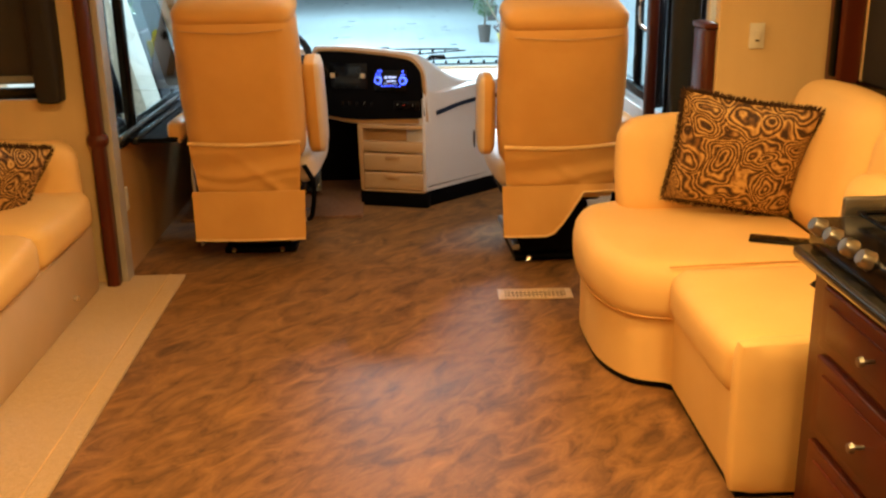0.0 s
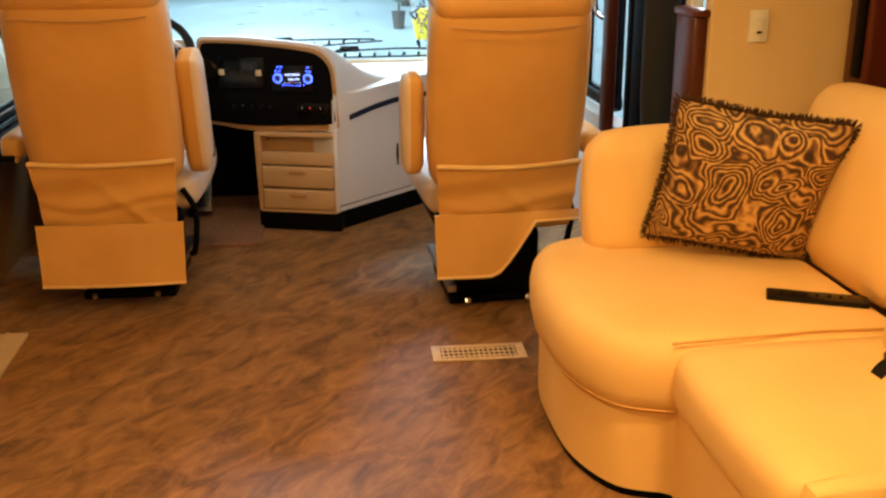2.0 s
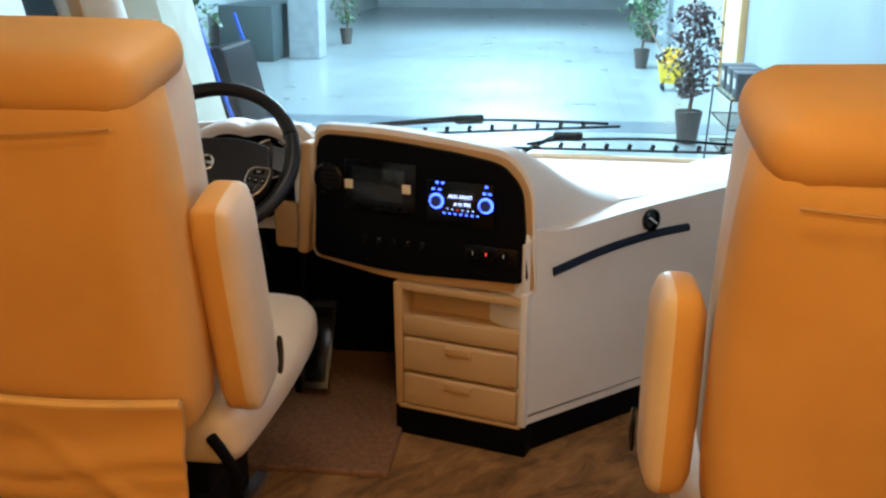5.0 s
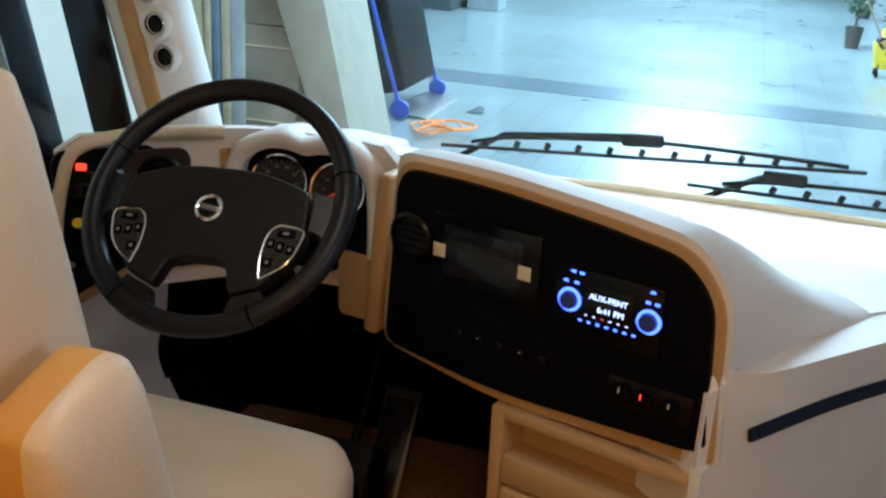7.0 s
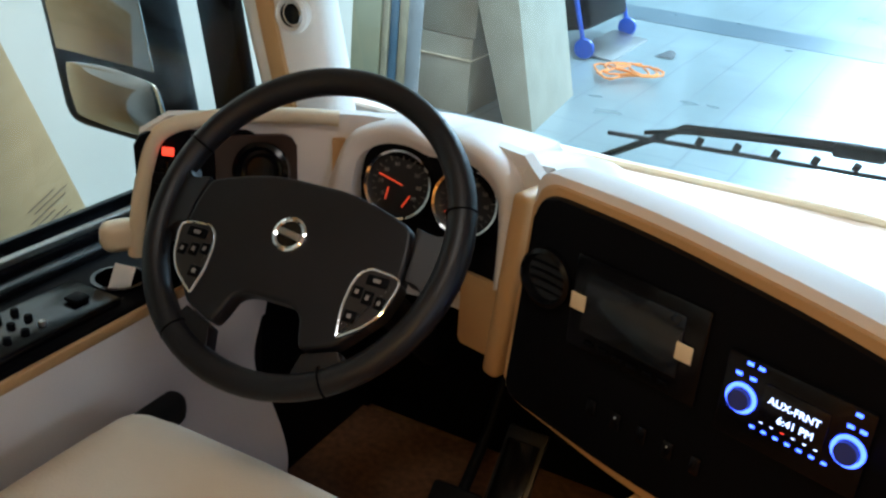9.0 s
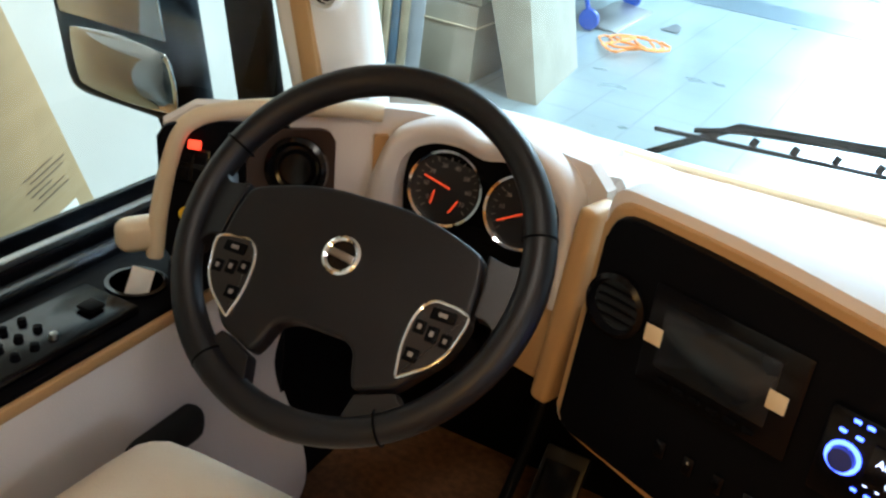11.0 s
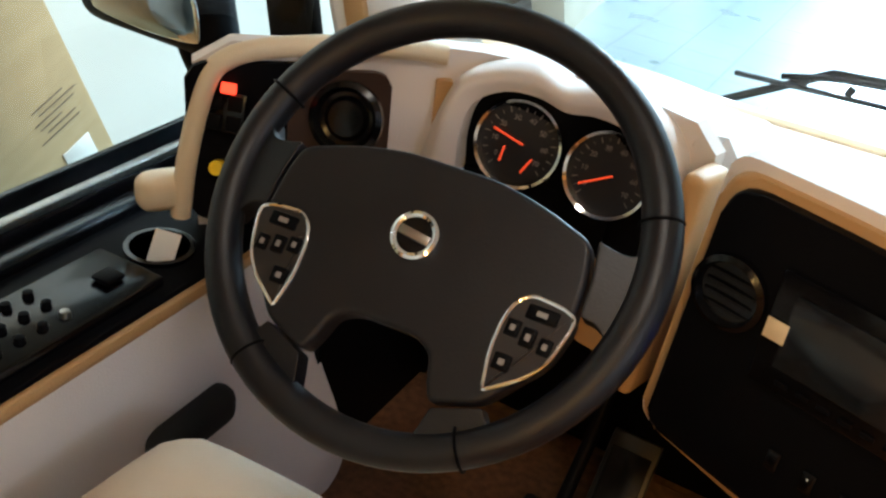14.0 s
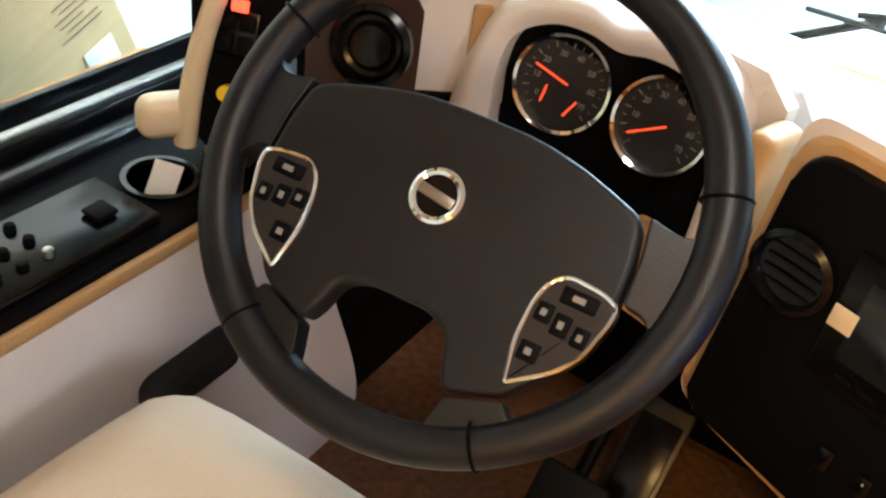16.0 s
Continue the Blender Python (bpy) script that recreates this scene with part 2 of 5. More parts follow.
def prism(outline, depth, m=None, r=0.0, seg=2, bm=None):
    """An outline in local xz, drawn out along local y from 0 to depth."""
    bm = bm or bmesh.new()
    a = [bm.verts.new((x, 0, z)) for x, z in outline]
    b = [bm.verts.new((x, depth, z)) for x, z in outline]
    f1, f2 = bm.faces.new(a), bm.faces.new(b[::-1])
    for i in range(len(a)):
        bm.faces.new((a[i - 1], a[i], b[i], b[i - 1]))
    if r:
        bmesh.ops.bevel(bm, geom=list(f1.edges) + list(f2.edges), offset=r, segments=seg, affect="EDGES", profile=0.5)
    if m is not None:
        bmesh.ops.transform(bm, matrix=m, verts=bm.verts[:])
    return bm


def tube(points, radius, seg=10, closed=False, bm=None):
    bm = bm or bmesh.new()
    pts = [Vector(p) for p in points]
    rings = []
    n = len(pts)
    up = Vector((0, 0, 1))
    for i, p in enumerate(pts):
        a = pts[i - 1] if (i or closed) else p
        b = pts[(i + 1) % n] if (i < n - 1 or closed) else p
        t = (b - a).normalized()
        side = t.cross(up)
        if side.length < 0.05:
            side = t.cross(Vector((1, 0, 0)))
        side.normalize()
        nor = side.cross(t)
        rr = radius[i] if isinstance(radius, (list, tuple)) else radius
        rings.append([bm.verts.new(p + (side * math.cos(k * math.tau / seg) + nor * math.sin(k * math.tau / seg)) * rr) for k in range(seg)])
    for i in range(n if closed else n - 1):
        r1, r2 = rings[i], rings[(i + 1) % n]
        for k in range(seg):
            bm.faces.new((r1[k - 1], r1[k], r2[k], r2[k - 1]))
    if not closed:
        bm.faces.new(rings[0])
        bm.faces.new(rings[-1][::-1])
    return bm


def lathe(profile, seg=28, m=None, bm=None):
    """Turns (radius, height) pairs about local z."""
    bm = bm or bmesh.new()
    rings = []
    for r, z in profile:
        rings.append([bm.verts.new((r * math.cos(k * math.tau / seg), r * math.sin(k * math.tau / seg), z)) for k in range(seg)])
    for i in range(len(rings) - 1):
        for k in range(seg):
            bm.faces.new((rings[i][k - 1], rings[i][k], rings[i + 1][k], rings[i + 1][k - 1]))
    if profile[0][0] > 1e-6:
        bm.faces.new(rings[0][::-1])
    if profile[-1][0] > 1e-6:
        bm.faces.new(rings[-1])
    bmesh.ops.remove_doubles(bm, verts=bm.verts[:], dist=1e-6)
    if m is not None:
        bmesh.ops.transform(bm, matrix=m, verts=bm.verts[:])
    return bm


def sheet(fn, nu, nv, thick=0.0):
    """A surface fn(u, v) with u, v in 0..1, with a thickness along its normals."""
    bm = bmesh.new()
    g = [[bm.verts.new(fn(i / nu, j / nv)) for j in range(nv + 1)] for i in range(nu + 1)]
    for i in range(nu):
        for j in range(nv):
            bm.faces.new((g[i][j], g[i + 1][j], g[i + 1][j + 1], g[i][j + 1]))
    if thick:
        bmesh.ops.recalc_face_normals(bm, faces=bm.faces[:])
        bmesh.ops.solidify(bm, geom=bm.faces[:], thickness=thick)
    return bm


def smooth_line(pts, n=8):
    """A curve through the points."""
    out = []
    p = [Vector(q) for q in pts]
    for i in range(len(p) - 1):
        a, b, c, d = p[max(i - 1, 0)], p[i], p[i + 1], p[min(i + 2, len(p) - 1)]
        for k in range(n):
            t = k / n
            out.append(0.5 * (2 * b + (c - a) * t + (2 * a - 5 * b + 4 * c - d) * t * t + (3 * b - 3 * c + d - a) * t ** 3))
    out.append(p[-1])
    return out


def structure(name, bm, material, label, category, smooth=False):
    return tagged(part(name, bm, material, None, "", smooth), label, category, "", "structure")


# ---- the coach shell ----
structure("floor", rbox((4.2, 8.9, 0.06), (-0.25, 1.85, -0.03), 0), FLOOR, "mottled brown vinyl floor of the motorhome lounge", "floor")
structure("floor_cab", rbox((1.02, 0.85, 0.02), (-0.80, 5.50, 0.008), 0.006), CAB_CARPET, "brown looped carpet in the driver's footwell", "carpet")
structure("ceiling", rbox((4.6, 8.6, 0.08), (-0.35, 1.75, 2.14), 0), CEILING, "cream padded ceiling of the motorhome", "ceiling")
structure("wall_back", rbox((4.6, 0.08, 2.2), (-0.35, -2.6, 1.05), 0), WALLPAPER, "straw coloured rear partition wall", "wall")
structure("wall_slide_out", rbox((0.08, 6.7, 2.2), (-2.30, 0.75, 1.05), 0), WALLPAPER, "straw coloured side wall of the slide-out", "wall")
structure("wall_right", rbox((0.08, 6.3, 2.2), (1.74, 0.55, 1.05), 0), WALLPAPER, "straw coloured side wall behind the corner sofa", "wall")
# end wall of the slide-out, with its window
SLIDE_Y = 4.05
endw = structure("wall_slide_end", rbox((0.16, 0.06, 2.2), (-1.50, SLIDE_Y + 0.03, 1.05), 0), WALLPAPER, "straw coloured end wall of the slide-out", "wall")
part("lower_panel", rbox((0.72, 0.06, 0.86), (-1.94, SLIDE_Y + 0.03, 0.43), 0), WALLPAPER, endw, smooth=False)
part("upper_panel", rbox((0.72, 0.06, 0.4), (-1.94, SLIDE_Y + 0.03, 1.95), 0), WALLPAPER, endw, smooth=False)
win = tagged(part("window_1", rbox((0.74, 0.03, 0.05), (-1.93, SLIDE_Y + 0.0, 0.89), 0.006), GLOSS_BLACK), "black framed slide-out window with a drawn dark blind", "window", "", "structure")
part("window_blind", rbox((0.70, 0.012, 0.80), (-1.93, SLIDE_Y + 0.03, 1.34), 0.003), mat("dark_blind", (0.035, 0.032, 0.03), 0.7), win)
part("blind_rail", rbox((0.70, 0.018, 0.035), (-1.93, SLIDE_Y + 0.018, 0.945), 0.004), mat("grey_rail", (0.25, 0.26, 0.25), 0.5), win)
val = empty("window_valance", pose(-1.555, SLIDE_Y - 0.05, 0.86), "black padded window valance leg beside the slide-out window", "valance")
part("leg", puffy(0.11, 0.10, 0.95, 0.02, 0.004, 4, Matrix.Translation((0, 0, 0.47))), mat("black_fabric", (0.012, 0.010, 0.010), 0.8), val)

post = empty("wooden_post", pose(-1.385, 4.01, 0.0), "turned cherry wood corner post with a carved ring", "post")
part("shaft", rbox((0.055, 0.075, 2.1), (0, 0, 1.05), 0.018, 3), CHERRY, post)
part("ring", lathe([(0.036, 0.655), (0.046, 0.668), (0.048, 0.685), (0.044, 0.70), (0.036, 0.712)], 20), CHERRY, post)
structure("trim_slide", rbox((0.03, 0.10, 2.1), (-1.345, 4.09, 1.05), 0.004), mat("grey_trim", (0.40, 0.37, 0.33), 0.4), "grey metal seal strip beside the cherry post", "trim")

w5 = tagged(part("window_5", rbox((0.03, 1.10, 0.05), (1.69, 2.84, 0.935), 0.006), GLOSS_BLACK), "dark window with a drawn blind behind the corner sofa", "window", "", "structure")
part("window_blind", rbox((0.012, 1.06, 0.76), (1.694, 2.84, 1.34), 0.003), mat("dark_blind_fabric", (0.020, 0.017, 0.015), 0.7), w5)
val = empty("window_valance", pose(1.655, 3.47, 0.94), "dark cherry window valance leg behind the corner sofa", "valance")
part("leg", rbox((0.09, 0.13, 1.05), (0, 0, 0.525), 0.015, 3), CHERRY, val)
part("inlay", rbox((0.012, 0.05, 1.0), (-0.048, -0.02, 0.53), 0.004), BLACK, val)

# driver's side wall
WX = -1.36
wl = structure("wall_driver_side", rbox((0.08, 1.95, 0.60), (WX - 0.04, 5.08, 0.30), 0.004), DASH_TAN, "tan lower wall beside the driver's seat", "wall")
part("upper_panel", rbox((0.08, 1.95, 0.62), (WX - 0.04, 5.08, 1.80), 0), WALLPAPER, wl, smooth=False)
part("rear_jamb", rbox((0.06, 0.06, 0.92), (WX - 0.03, 4.15, 1.05), 0.004), WALLPAPER, wl, smooth=False)
part("outlet_plate", rbox((0.012, 0.07, 0.11), (WX + 0.006, 4.22, 0.36), 0.004), PAPER, wl, "almond power outlet plate")
w2 = tagged(part("window_2", rbox((0.07, 1.62, 0.045), (WX - 0.01, 5.02, 0.622), 0.010), GLOSS_BLACK), "black framed sliding window beside the driver", "window", "", "structure")
for yy, ww in ((4.205, 0.05), (4.52, 0.045)):
    part("window_frame", rbox((0.05, ww, 0.88), (WX - 0.012, yy, 1.07), 0.01), GLOSS_BLACK, w2)
part("window_frame", rbox((0.05, 1.62, 0.05), (WX - 0.012, 5.02, 1.50), 0.01), GLOSS_BLACK, w2)
part("track", rbox((0.018, 1.60, 0.012), (WX + 0.012, 5.02, 0.648), 0.003), STEEL, w2, "grey metal window track")
part("track", rbox((0.014, 1.60, 0.02), (WX - 0.03, 5.02, 0.652), 0.003), GLOSS_BLACK, w2)
pn = part("pane", sheet(lambda u, v: Vector((WX - 0.02, 4.23 + 1.58 * u, 0.64 + 0.85 * v)), 1, 1), GLASS, w2)
pn.visible_shadow = False

# entry side of the cab
RX = 1.24
wr = structure("wall_entry_side", rbox((0.08, 2.6, 0.58), (RX + 0.06, 4.95, 0.29), 0.004), DASH_CREAM, "cream lower wall along the entry side of the cab", "wall")
part("upper_panel", rbox((0.08, 2.6, 0.5), (RX + 0.06, 4.95, 1.85), 0), WALLPAPER, wr, smooth=False)
ws = structure("wall_switch", rbox((0.56, 0.06, 2.2), (1.49, 3.65, 1.05), 0.004), WALLPAPER, "straw coloured partition wall with a light switch", "wall")
sw = empty("light_switch", pose(1.360, 3.612, 1.112), "white rocker light switch on the straw coloured wall", "switch")
part("plate", rbox((0.062, 0.008, 0.100), (0, 0, 0), 0.004), PAPER, sw)
part("rocker", rbox((0.026, 0.008, 0.044), (0, -0.006, 0), 0.003, m=pose(0, 0, 0, 6)), PAPER, sw)
part("slot", rbox((0.016, 0.003, 0.006), (0, -0.011, -0.018), 0.001), BLACK, sw)
hr = empty("entry_handrail", pose(1.185, 3.72, 0.0), "cherry wood end panel beside the entry steps", "panel")
part("panel", rbox((0.05, 0.16, 1.14), (0, 0, 0.57), 0.012), CHERRY, hr)
part("cap", rbox((0.06, 0.18, 0.025), (0, 0, 1.15), 0.008), CHERRY, hr)
ep = empty("entry_door_post", pose(1.22, 4.72, 0.0), "cherry wood post at the entry door", "post")
part("shaft", rbox((0.05, 0.07, 2.1), (0, 0, 1.05), 0.012), CHERRY, ep)
cu = empty("door_curtain", pose(1.195, 4.03, 0.60), "black folded curtain hanging beside the entry door", "curtain")
part("cloth", puffy(0.115, 0.07, 1.40, 0.03, 0.006, 6, Matrix.Translation((0, 0, 0.78))), mat("black_curtain", (0.008, 0.008, 0.009), 0.85, bump=0.4, bump_scale=90), cu)
part("hem", puffy(0.055, 0.045, 0.16, 0.02, 0.004, 5, Matrix.Translation((-0.01, 0, 0.06))), RUBBER, cu, "black tapered strap end")
d1 = tagged(part("door_1", rbox((0.05, 0.06, 2.0), (RX + 0.06, 4.00, 1.03), 0.012), WHITE), "white framed entry door with tinted glass and black seals", "door", "", "structure")
for yy, ww, mm in ((4.10, 0.05, BLACK), (4.52, 0.12, BLACK), (4.63, 0.06, BLACK)):
    part("door_frame", rbox((0.05, ww, 2.0), (RX + 0.055, yy, 1.03), 0.012), mm, d1)
# Dark board standing in for the dim view through the lower glass
part("lower_glass_view", rbox((0.05, 0.5, 0.42), (RX + 0.07, 4.30, 0.79), 0.01), mat("dark_blue_grey", (0.012, 0.016, 0.026), 0.5), d1)
part("door_handle", tube(smooth_line([(RX, 4.83, 1.02), (RX - 0.05, 4.84, 1.06), (RX - 0.05, 4.84, 1.20), (RX, 4.83, 1.24)]), 0.011), CHROME, d1)
dp = part("pane", sheet(lambda u, v: Vector((RX + 0.06, 4.03 + 0.55 * u, 0.95 + 1.0 * v)), 1, 1), GLASS, d1)
dp.visible_shadow = False
w3 = tagged(part("window_3", rbox((0.06, 1.25, 0.07), (RX + 0.05, 5.42, 0.66), 0.02), GLOSS_BLACK), "black framed window on the entry side of the cab", "window", "", "structure")
for yy, ww in ((4.86, 0.13), (5.30, 0.05), (6.02, 0.06)):
    part("window_frame", rbox((0.05, ww, 0.86), (RX + 0.05, yy, 1.10), 0.02), GLOSS_BLACK, w3)
part("window_frame", rbox((0.05, 1.25, 0.06), (RX + 0.05, 5.42, 1.55), 0.015), GLOSS_BLACK, w3)
pn = part("pane", sheet(lambda u, v: Vector((RX + 0.055, 4.82 + 1.2 * u, 0.68 + 0.85 * v)), 1, 1), GLASS, w3)
pn.visible_shadow = False

# front of the coach
fr = structure("wall_front", rbox((2.9, 0.06, 0.66), (-0.06, 6.30, 0.33), 0.01), WHITE, "white front wall below the windscreen", "wall")
# Unseen panel, hung low to keep hall light off the cab floor
part("unseen_light_block", rbox((2.9, 0.30, 0.62), (-0.06, 5.93, 1.82), 0.02), WALLPAPER, fr)
ws1 = tagged(part("window_4", sheet(lambda u, v: Vector((-1.30 + 2.52 * u, 6.29 - 0.10 * (2 * u - 1) ** 2 - 0.40 * v, 0.66 + 1.14 * v)), 16, 6), GLASS), "large curved clear windscreen of the motorhome", "windscreen", "", "structure")
ws1.visible_shadow = False


def pillar(x0, side):
    """A padded windscreen pillar with three round vents in it."""
    p = empty("windscreen_pillar", pose(x0, 5.9, 0.72), "white padded windscreen pillar with three round chrome-ringed vents", "pillar", "windscreen pillars")
    lean = Matrix(((1, 0, -0.28 * side, 0), (0, 1, 0, 0), (0, 0, 1, 0), (0, 0, 0, 1)))
    bm = puffy(0.21, 0.10, 1.25, 0.03, 0.004, 5, Matrix.Translation((0, 0, 0.60)))
    bmesh.ops.transform(bm, matrix=lean, verts=bm.verts[:])
    part("pad", bm, WHITE, p)
    bm = rbox((0.045, 0.02, 1.2), (-0.024 * side, -0.054, 0.60), 0.006)
    bmesh.ops.transform(bm, matrix=lean, verts=bm.verts[:])
    part("tan_strip", bm, DASH_TAN, p, "tan leather strip")
    for z in (0.245, 0.322, 0.40):
        at = lean @ Vector((0.045 * side, -0.052, z))
        m = Matrix.Translation(at) @ pose(0, 0, 0, 90)
        v = part("vent", lathe([(0.041, -0.01), (0.041, 0.012), (0.034, 0.018), (0.030, 0.006)], 24, m), WHITE, p, "white round vent bezel")
        part("vent_ring", lathe([(0.026, 0.0), (0.029, 0.010), (0.025, 0.014), (0.023, 0.004)], 24, m), CHROME, v)
        part("vent_core", lathe([(0.024, 0.004), (0.018, 0.010), (0.0, 0.012)], 20, m), GLOSS_BLACK, v)
    return p


pillar(-1.272, 1)
bp = empty("black_window_pillar", pose(-1.440, 5.86, 0.66), "black pillar between side window and windscreen", "pillar")
bm = rbox((0.10, 0.05, 1.3), (0, 0, 0.65), 0.012)
bmesh.ops.transform(bm, matrix=Matrix(((1, 0, -0.22, 0), (0, 1, 0, 0), (0, 0, 1, 0), (0, 0, 0, 1))), verts=bm.verts[:])
part("shaft", bm, BLACK, bp)

# carpet strip of the slide-out
cs = tagged(part("carpet", rbox((0.86, 6.3, 0.016), (-1.52, 0.98, 0.008), 0.005), CARPET, None, "", False), "tan looped carpet edge of the slide-out floor", "carpet", "", "structure")
part("seam", rbox((0.006, 6.3, 0.004), (-1.16, 0.98, 0.017), 0.001), LEATHER_TRIM, cs, "stitched carpet seam")

# floor register
fv = empty("floor_vent", pose(0.508, 3.745, 0.0, 0, 0, -2), "almond metal floor register with slotted grille", "floor vent")
bm = rbox((0.325, 0.018, 0.006), (0, 0.053, 0.004), 0.002)
for a in (((0.325, 0.018, 0.006), (0, -0.053, 0.004)), ((0.030, 0.09, 0.006), (-0.1475, 0, 0.004)), ((0.030, 0.09, 0.006), (0.1475, 0, 0.004))):
    rbox(a[0], a[1], 0.002, bm=bm)
part("frame", bm, VENT_GOLD, fv)
part("well", rbox((0.268, 0.09, 0.002), (0, 0, 0.0012), 0), BLACK, fv, smooth=False)
for yy in (-0.028, 0.0, 0.028):
    part("bar", rbox((0.266, 0.007, 0.004), (0, yy, 0.0045), 0.001), VENT_GOLD, fv)
for i in range(15):
    part("slat", rbox((0.006, 0.088, 0.003), (-0.124 + i * 0.0177, 0, 0.0038), 0.0008), VENT_GOLD, fv)


# ---- cab seats ----
def cab_seat(x, y, turn, lift, mirror):
    """A captain's chair seen from behind, with back pocket, skirt flap, armrests and pedestal."""
    s = empty("cab_seat", pose(x, y, 0, 0, 0, turn), "honey leather captain's chair with back pocket and padded armrests", "seat", "cab seats")
    lean = pose(0, 0.045, 0.535, 12.0)
    W, short = 0.535, 0.055 if mirror else 0.022
    part("backrest", puffy(W, 0.165, 0.74 - short, 0.06, 0.018, 10, lean @ Matrix.Translation((0, 0.015, 0.345 - short / 2))), LEATHER, s)
    part("head_roll", puffy(W - 0.006, 0.265, 0.11, 0.05, 0.008, 8, lean @ Matrix.Translation((0, 0.062, 0.700 - short))), LEATHER, s, "stitched leather head roll")
    for sx in (-1, 1):
        part("side_panel", puffy(0.06, 0.24, 0.70 - short, 0.028, 0.010, 7, lean @ Matrix.Translation((sx * (W / 2 - 0.040), 0.092, 0.34 - short / 2))), CREAM_SIDE, s, "cream leather bolster")
    part("front_pad", puffy(0.48, 0.13, 0.62 - short, 0.05, 0.025, 9, lean @ Matrix.Translation((0, 0.155, 0.36 - short / 2)), 0.004), CREAM_SIDE, s, "creased cream leather front pad")
    part("seam", tube([lean @ Vector((W * (u - 0.5) * 0.86, -0.086 - 0.010 * math.sin(math.pi * u), 0.648 - short - 0.012 * math.sin(math.pi * u))) for u in [i / 16 for i in range(17)]], 0.003, 6), DASH_TAN, s)

    def pocket(u, v):
        w = W * (0.975 - 0.08 * v)
        fold = 0.010 * math.sin(9 * v + 3 * u) * v * (1 - v) * 3 + 0.012 * math.sin(math.pi * u)
        crease = 0.012 * math.exp(-((u - 0.28 - 0.55 * v) / 0.05) ** 2) * v - 0.010 * math.exp(-((v - 0.7 - 0.1 * math.sin(5 * u)) / 0.06) ** 2)
        return Vector((w * (u - 0.5), -0.055 - fold - crease + 0.04 * v, 0.608 - 0.25 * v - 0.010 * math.sin(math.pi * u) * (1 - v)))
    part("pocket", sheet(pocket, 26, 18, 0.012), LEATHER, s, "slack leather back pocket")
    part("pocket_band", tube([pocket(i / 20, 0) + Vector((0, -0.004, 0)) for i in range(21)], 0.010, 8), LEATHER_TRIM, s, "pale piped pocket edge")

    def flap(u, v):
        cut = 0.20 * min(1, max(0, (u - 0.40) / 0.28)) ** 1.3 if mirror else 0.0
        return Vector((0.535 * (u - 0.5) * (1 - 0.02 * v), -0.045 - 0.014 * math.sin(math.pi * u) - 0.02 * v, lift + 0.232 - (0.232 - cut) * v))
    part("skirt_flap", sheet(flap, 20, 8, 0.010), LEATHER, s, "hanging leather skirt flap")
    part("flap_hem", tube([flap(i / 16, 1.0) for i in range(17)], 0.006, 6), LEATHER_TRIM, s)
    part("seat_cushion", puffy(0.56, 0.64, 0.16, 0.06, 0.024, 10, Matrix.Translation((0.02, 0.44, 0.455)) @ pose(0, 0, 0, 3)), CREAM_SIDE, s, "cream leather seat cushion")
    part("seat_base", rbox((0.46, 0.46, 0.10), (0, 0.36, 0.35), 0.02), BLACK, s)
    for sx in (-1, 1):
        if (sx == 1) != mirror:
            arm = pose(sx * (0.325 if mirror else 0.324), 0.105 if mirror else 0.092, 0.735 if mirror else 0.760, 96 if mirror else 106)
            size = (0.075, 0.36, 0.12) if mirror else (0.09, 0.46, 0.14)
            label = "raised padded leather armrest"
        else:
            arm = pose(sx * 0.345, 0.27, 0.645, 0)
            size = (0.085, 0.46, 0.09)
            label = "lowered padded leather armrest"
        a = part("armrest", puffy(*size, 0.028, 0.006, 7, arm), LEATHER, s, label)
        # Outboard faces take the paler leather: whiter light put into the colour
        a.data.materials.append(CREAM_SIDE)
        for f in a.data.polygons:
            f.material_index = 1 if f.center.x * sx > (0.335 if (sx == 1) != mirror else 0.37) else 0
        part("pivot", lathe([(0.0, 0.0), (0.020, 0.001), (0.020, 0.006), (0.0, 0.010)], 18, pose(sx * 0.362, 0.21, 0.60, 0, 90 * sx) @ Matrix.Diagonal((2.1, 0.9, 1, 1))), GLOSS_BLACK, a, "black oval armrest pivot cap")
    part("recline_bar", tube(smooth_line([(0.25, 0.1, 0.46), (0.29, 0.12, 0.36), (0.27, 0.16, 0.20), (0.24, 0.25, 0.15)]), 0.012), BLACK, s)
    part("pedestal", rbox((0.36, 0.36, 0.26), (0, 0.34, 0.17), 0.03), BLACK, s)
    part("foot_plate", rbox((0.36, 0.42, 0.03), (0, 0.36, 0.018), 0.008), BLACK, s)
    for sx in (-1, 1):
        part("slide_rail", rbox((0.035, 0.52, 0.03), (sx * 0.19, 0.30, 0.11), 0.006), STEEL, s, "dull metal seat slide rail")
        part("bolt", lathe([(0.012, 0.0), (0.012, 0.010), (0.0, 0.012)], 8, pose(sx * 0.12, 0.10, 0.035, 60)), CHROME, s)
    return s


cab_seat(-0.788, 4.31, -2, 0.140, False)
cab_seat(0.655, 4.06, 2, 0.195, True)

# ---- dash ----
DASH = Matrix(((0.954, 0.300, 0, 0.060), (-0.300, 0.954, 0, 5.222), (0, 0, 1, 0), (0, 0, 0, 1)))


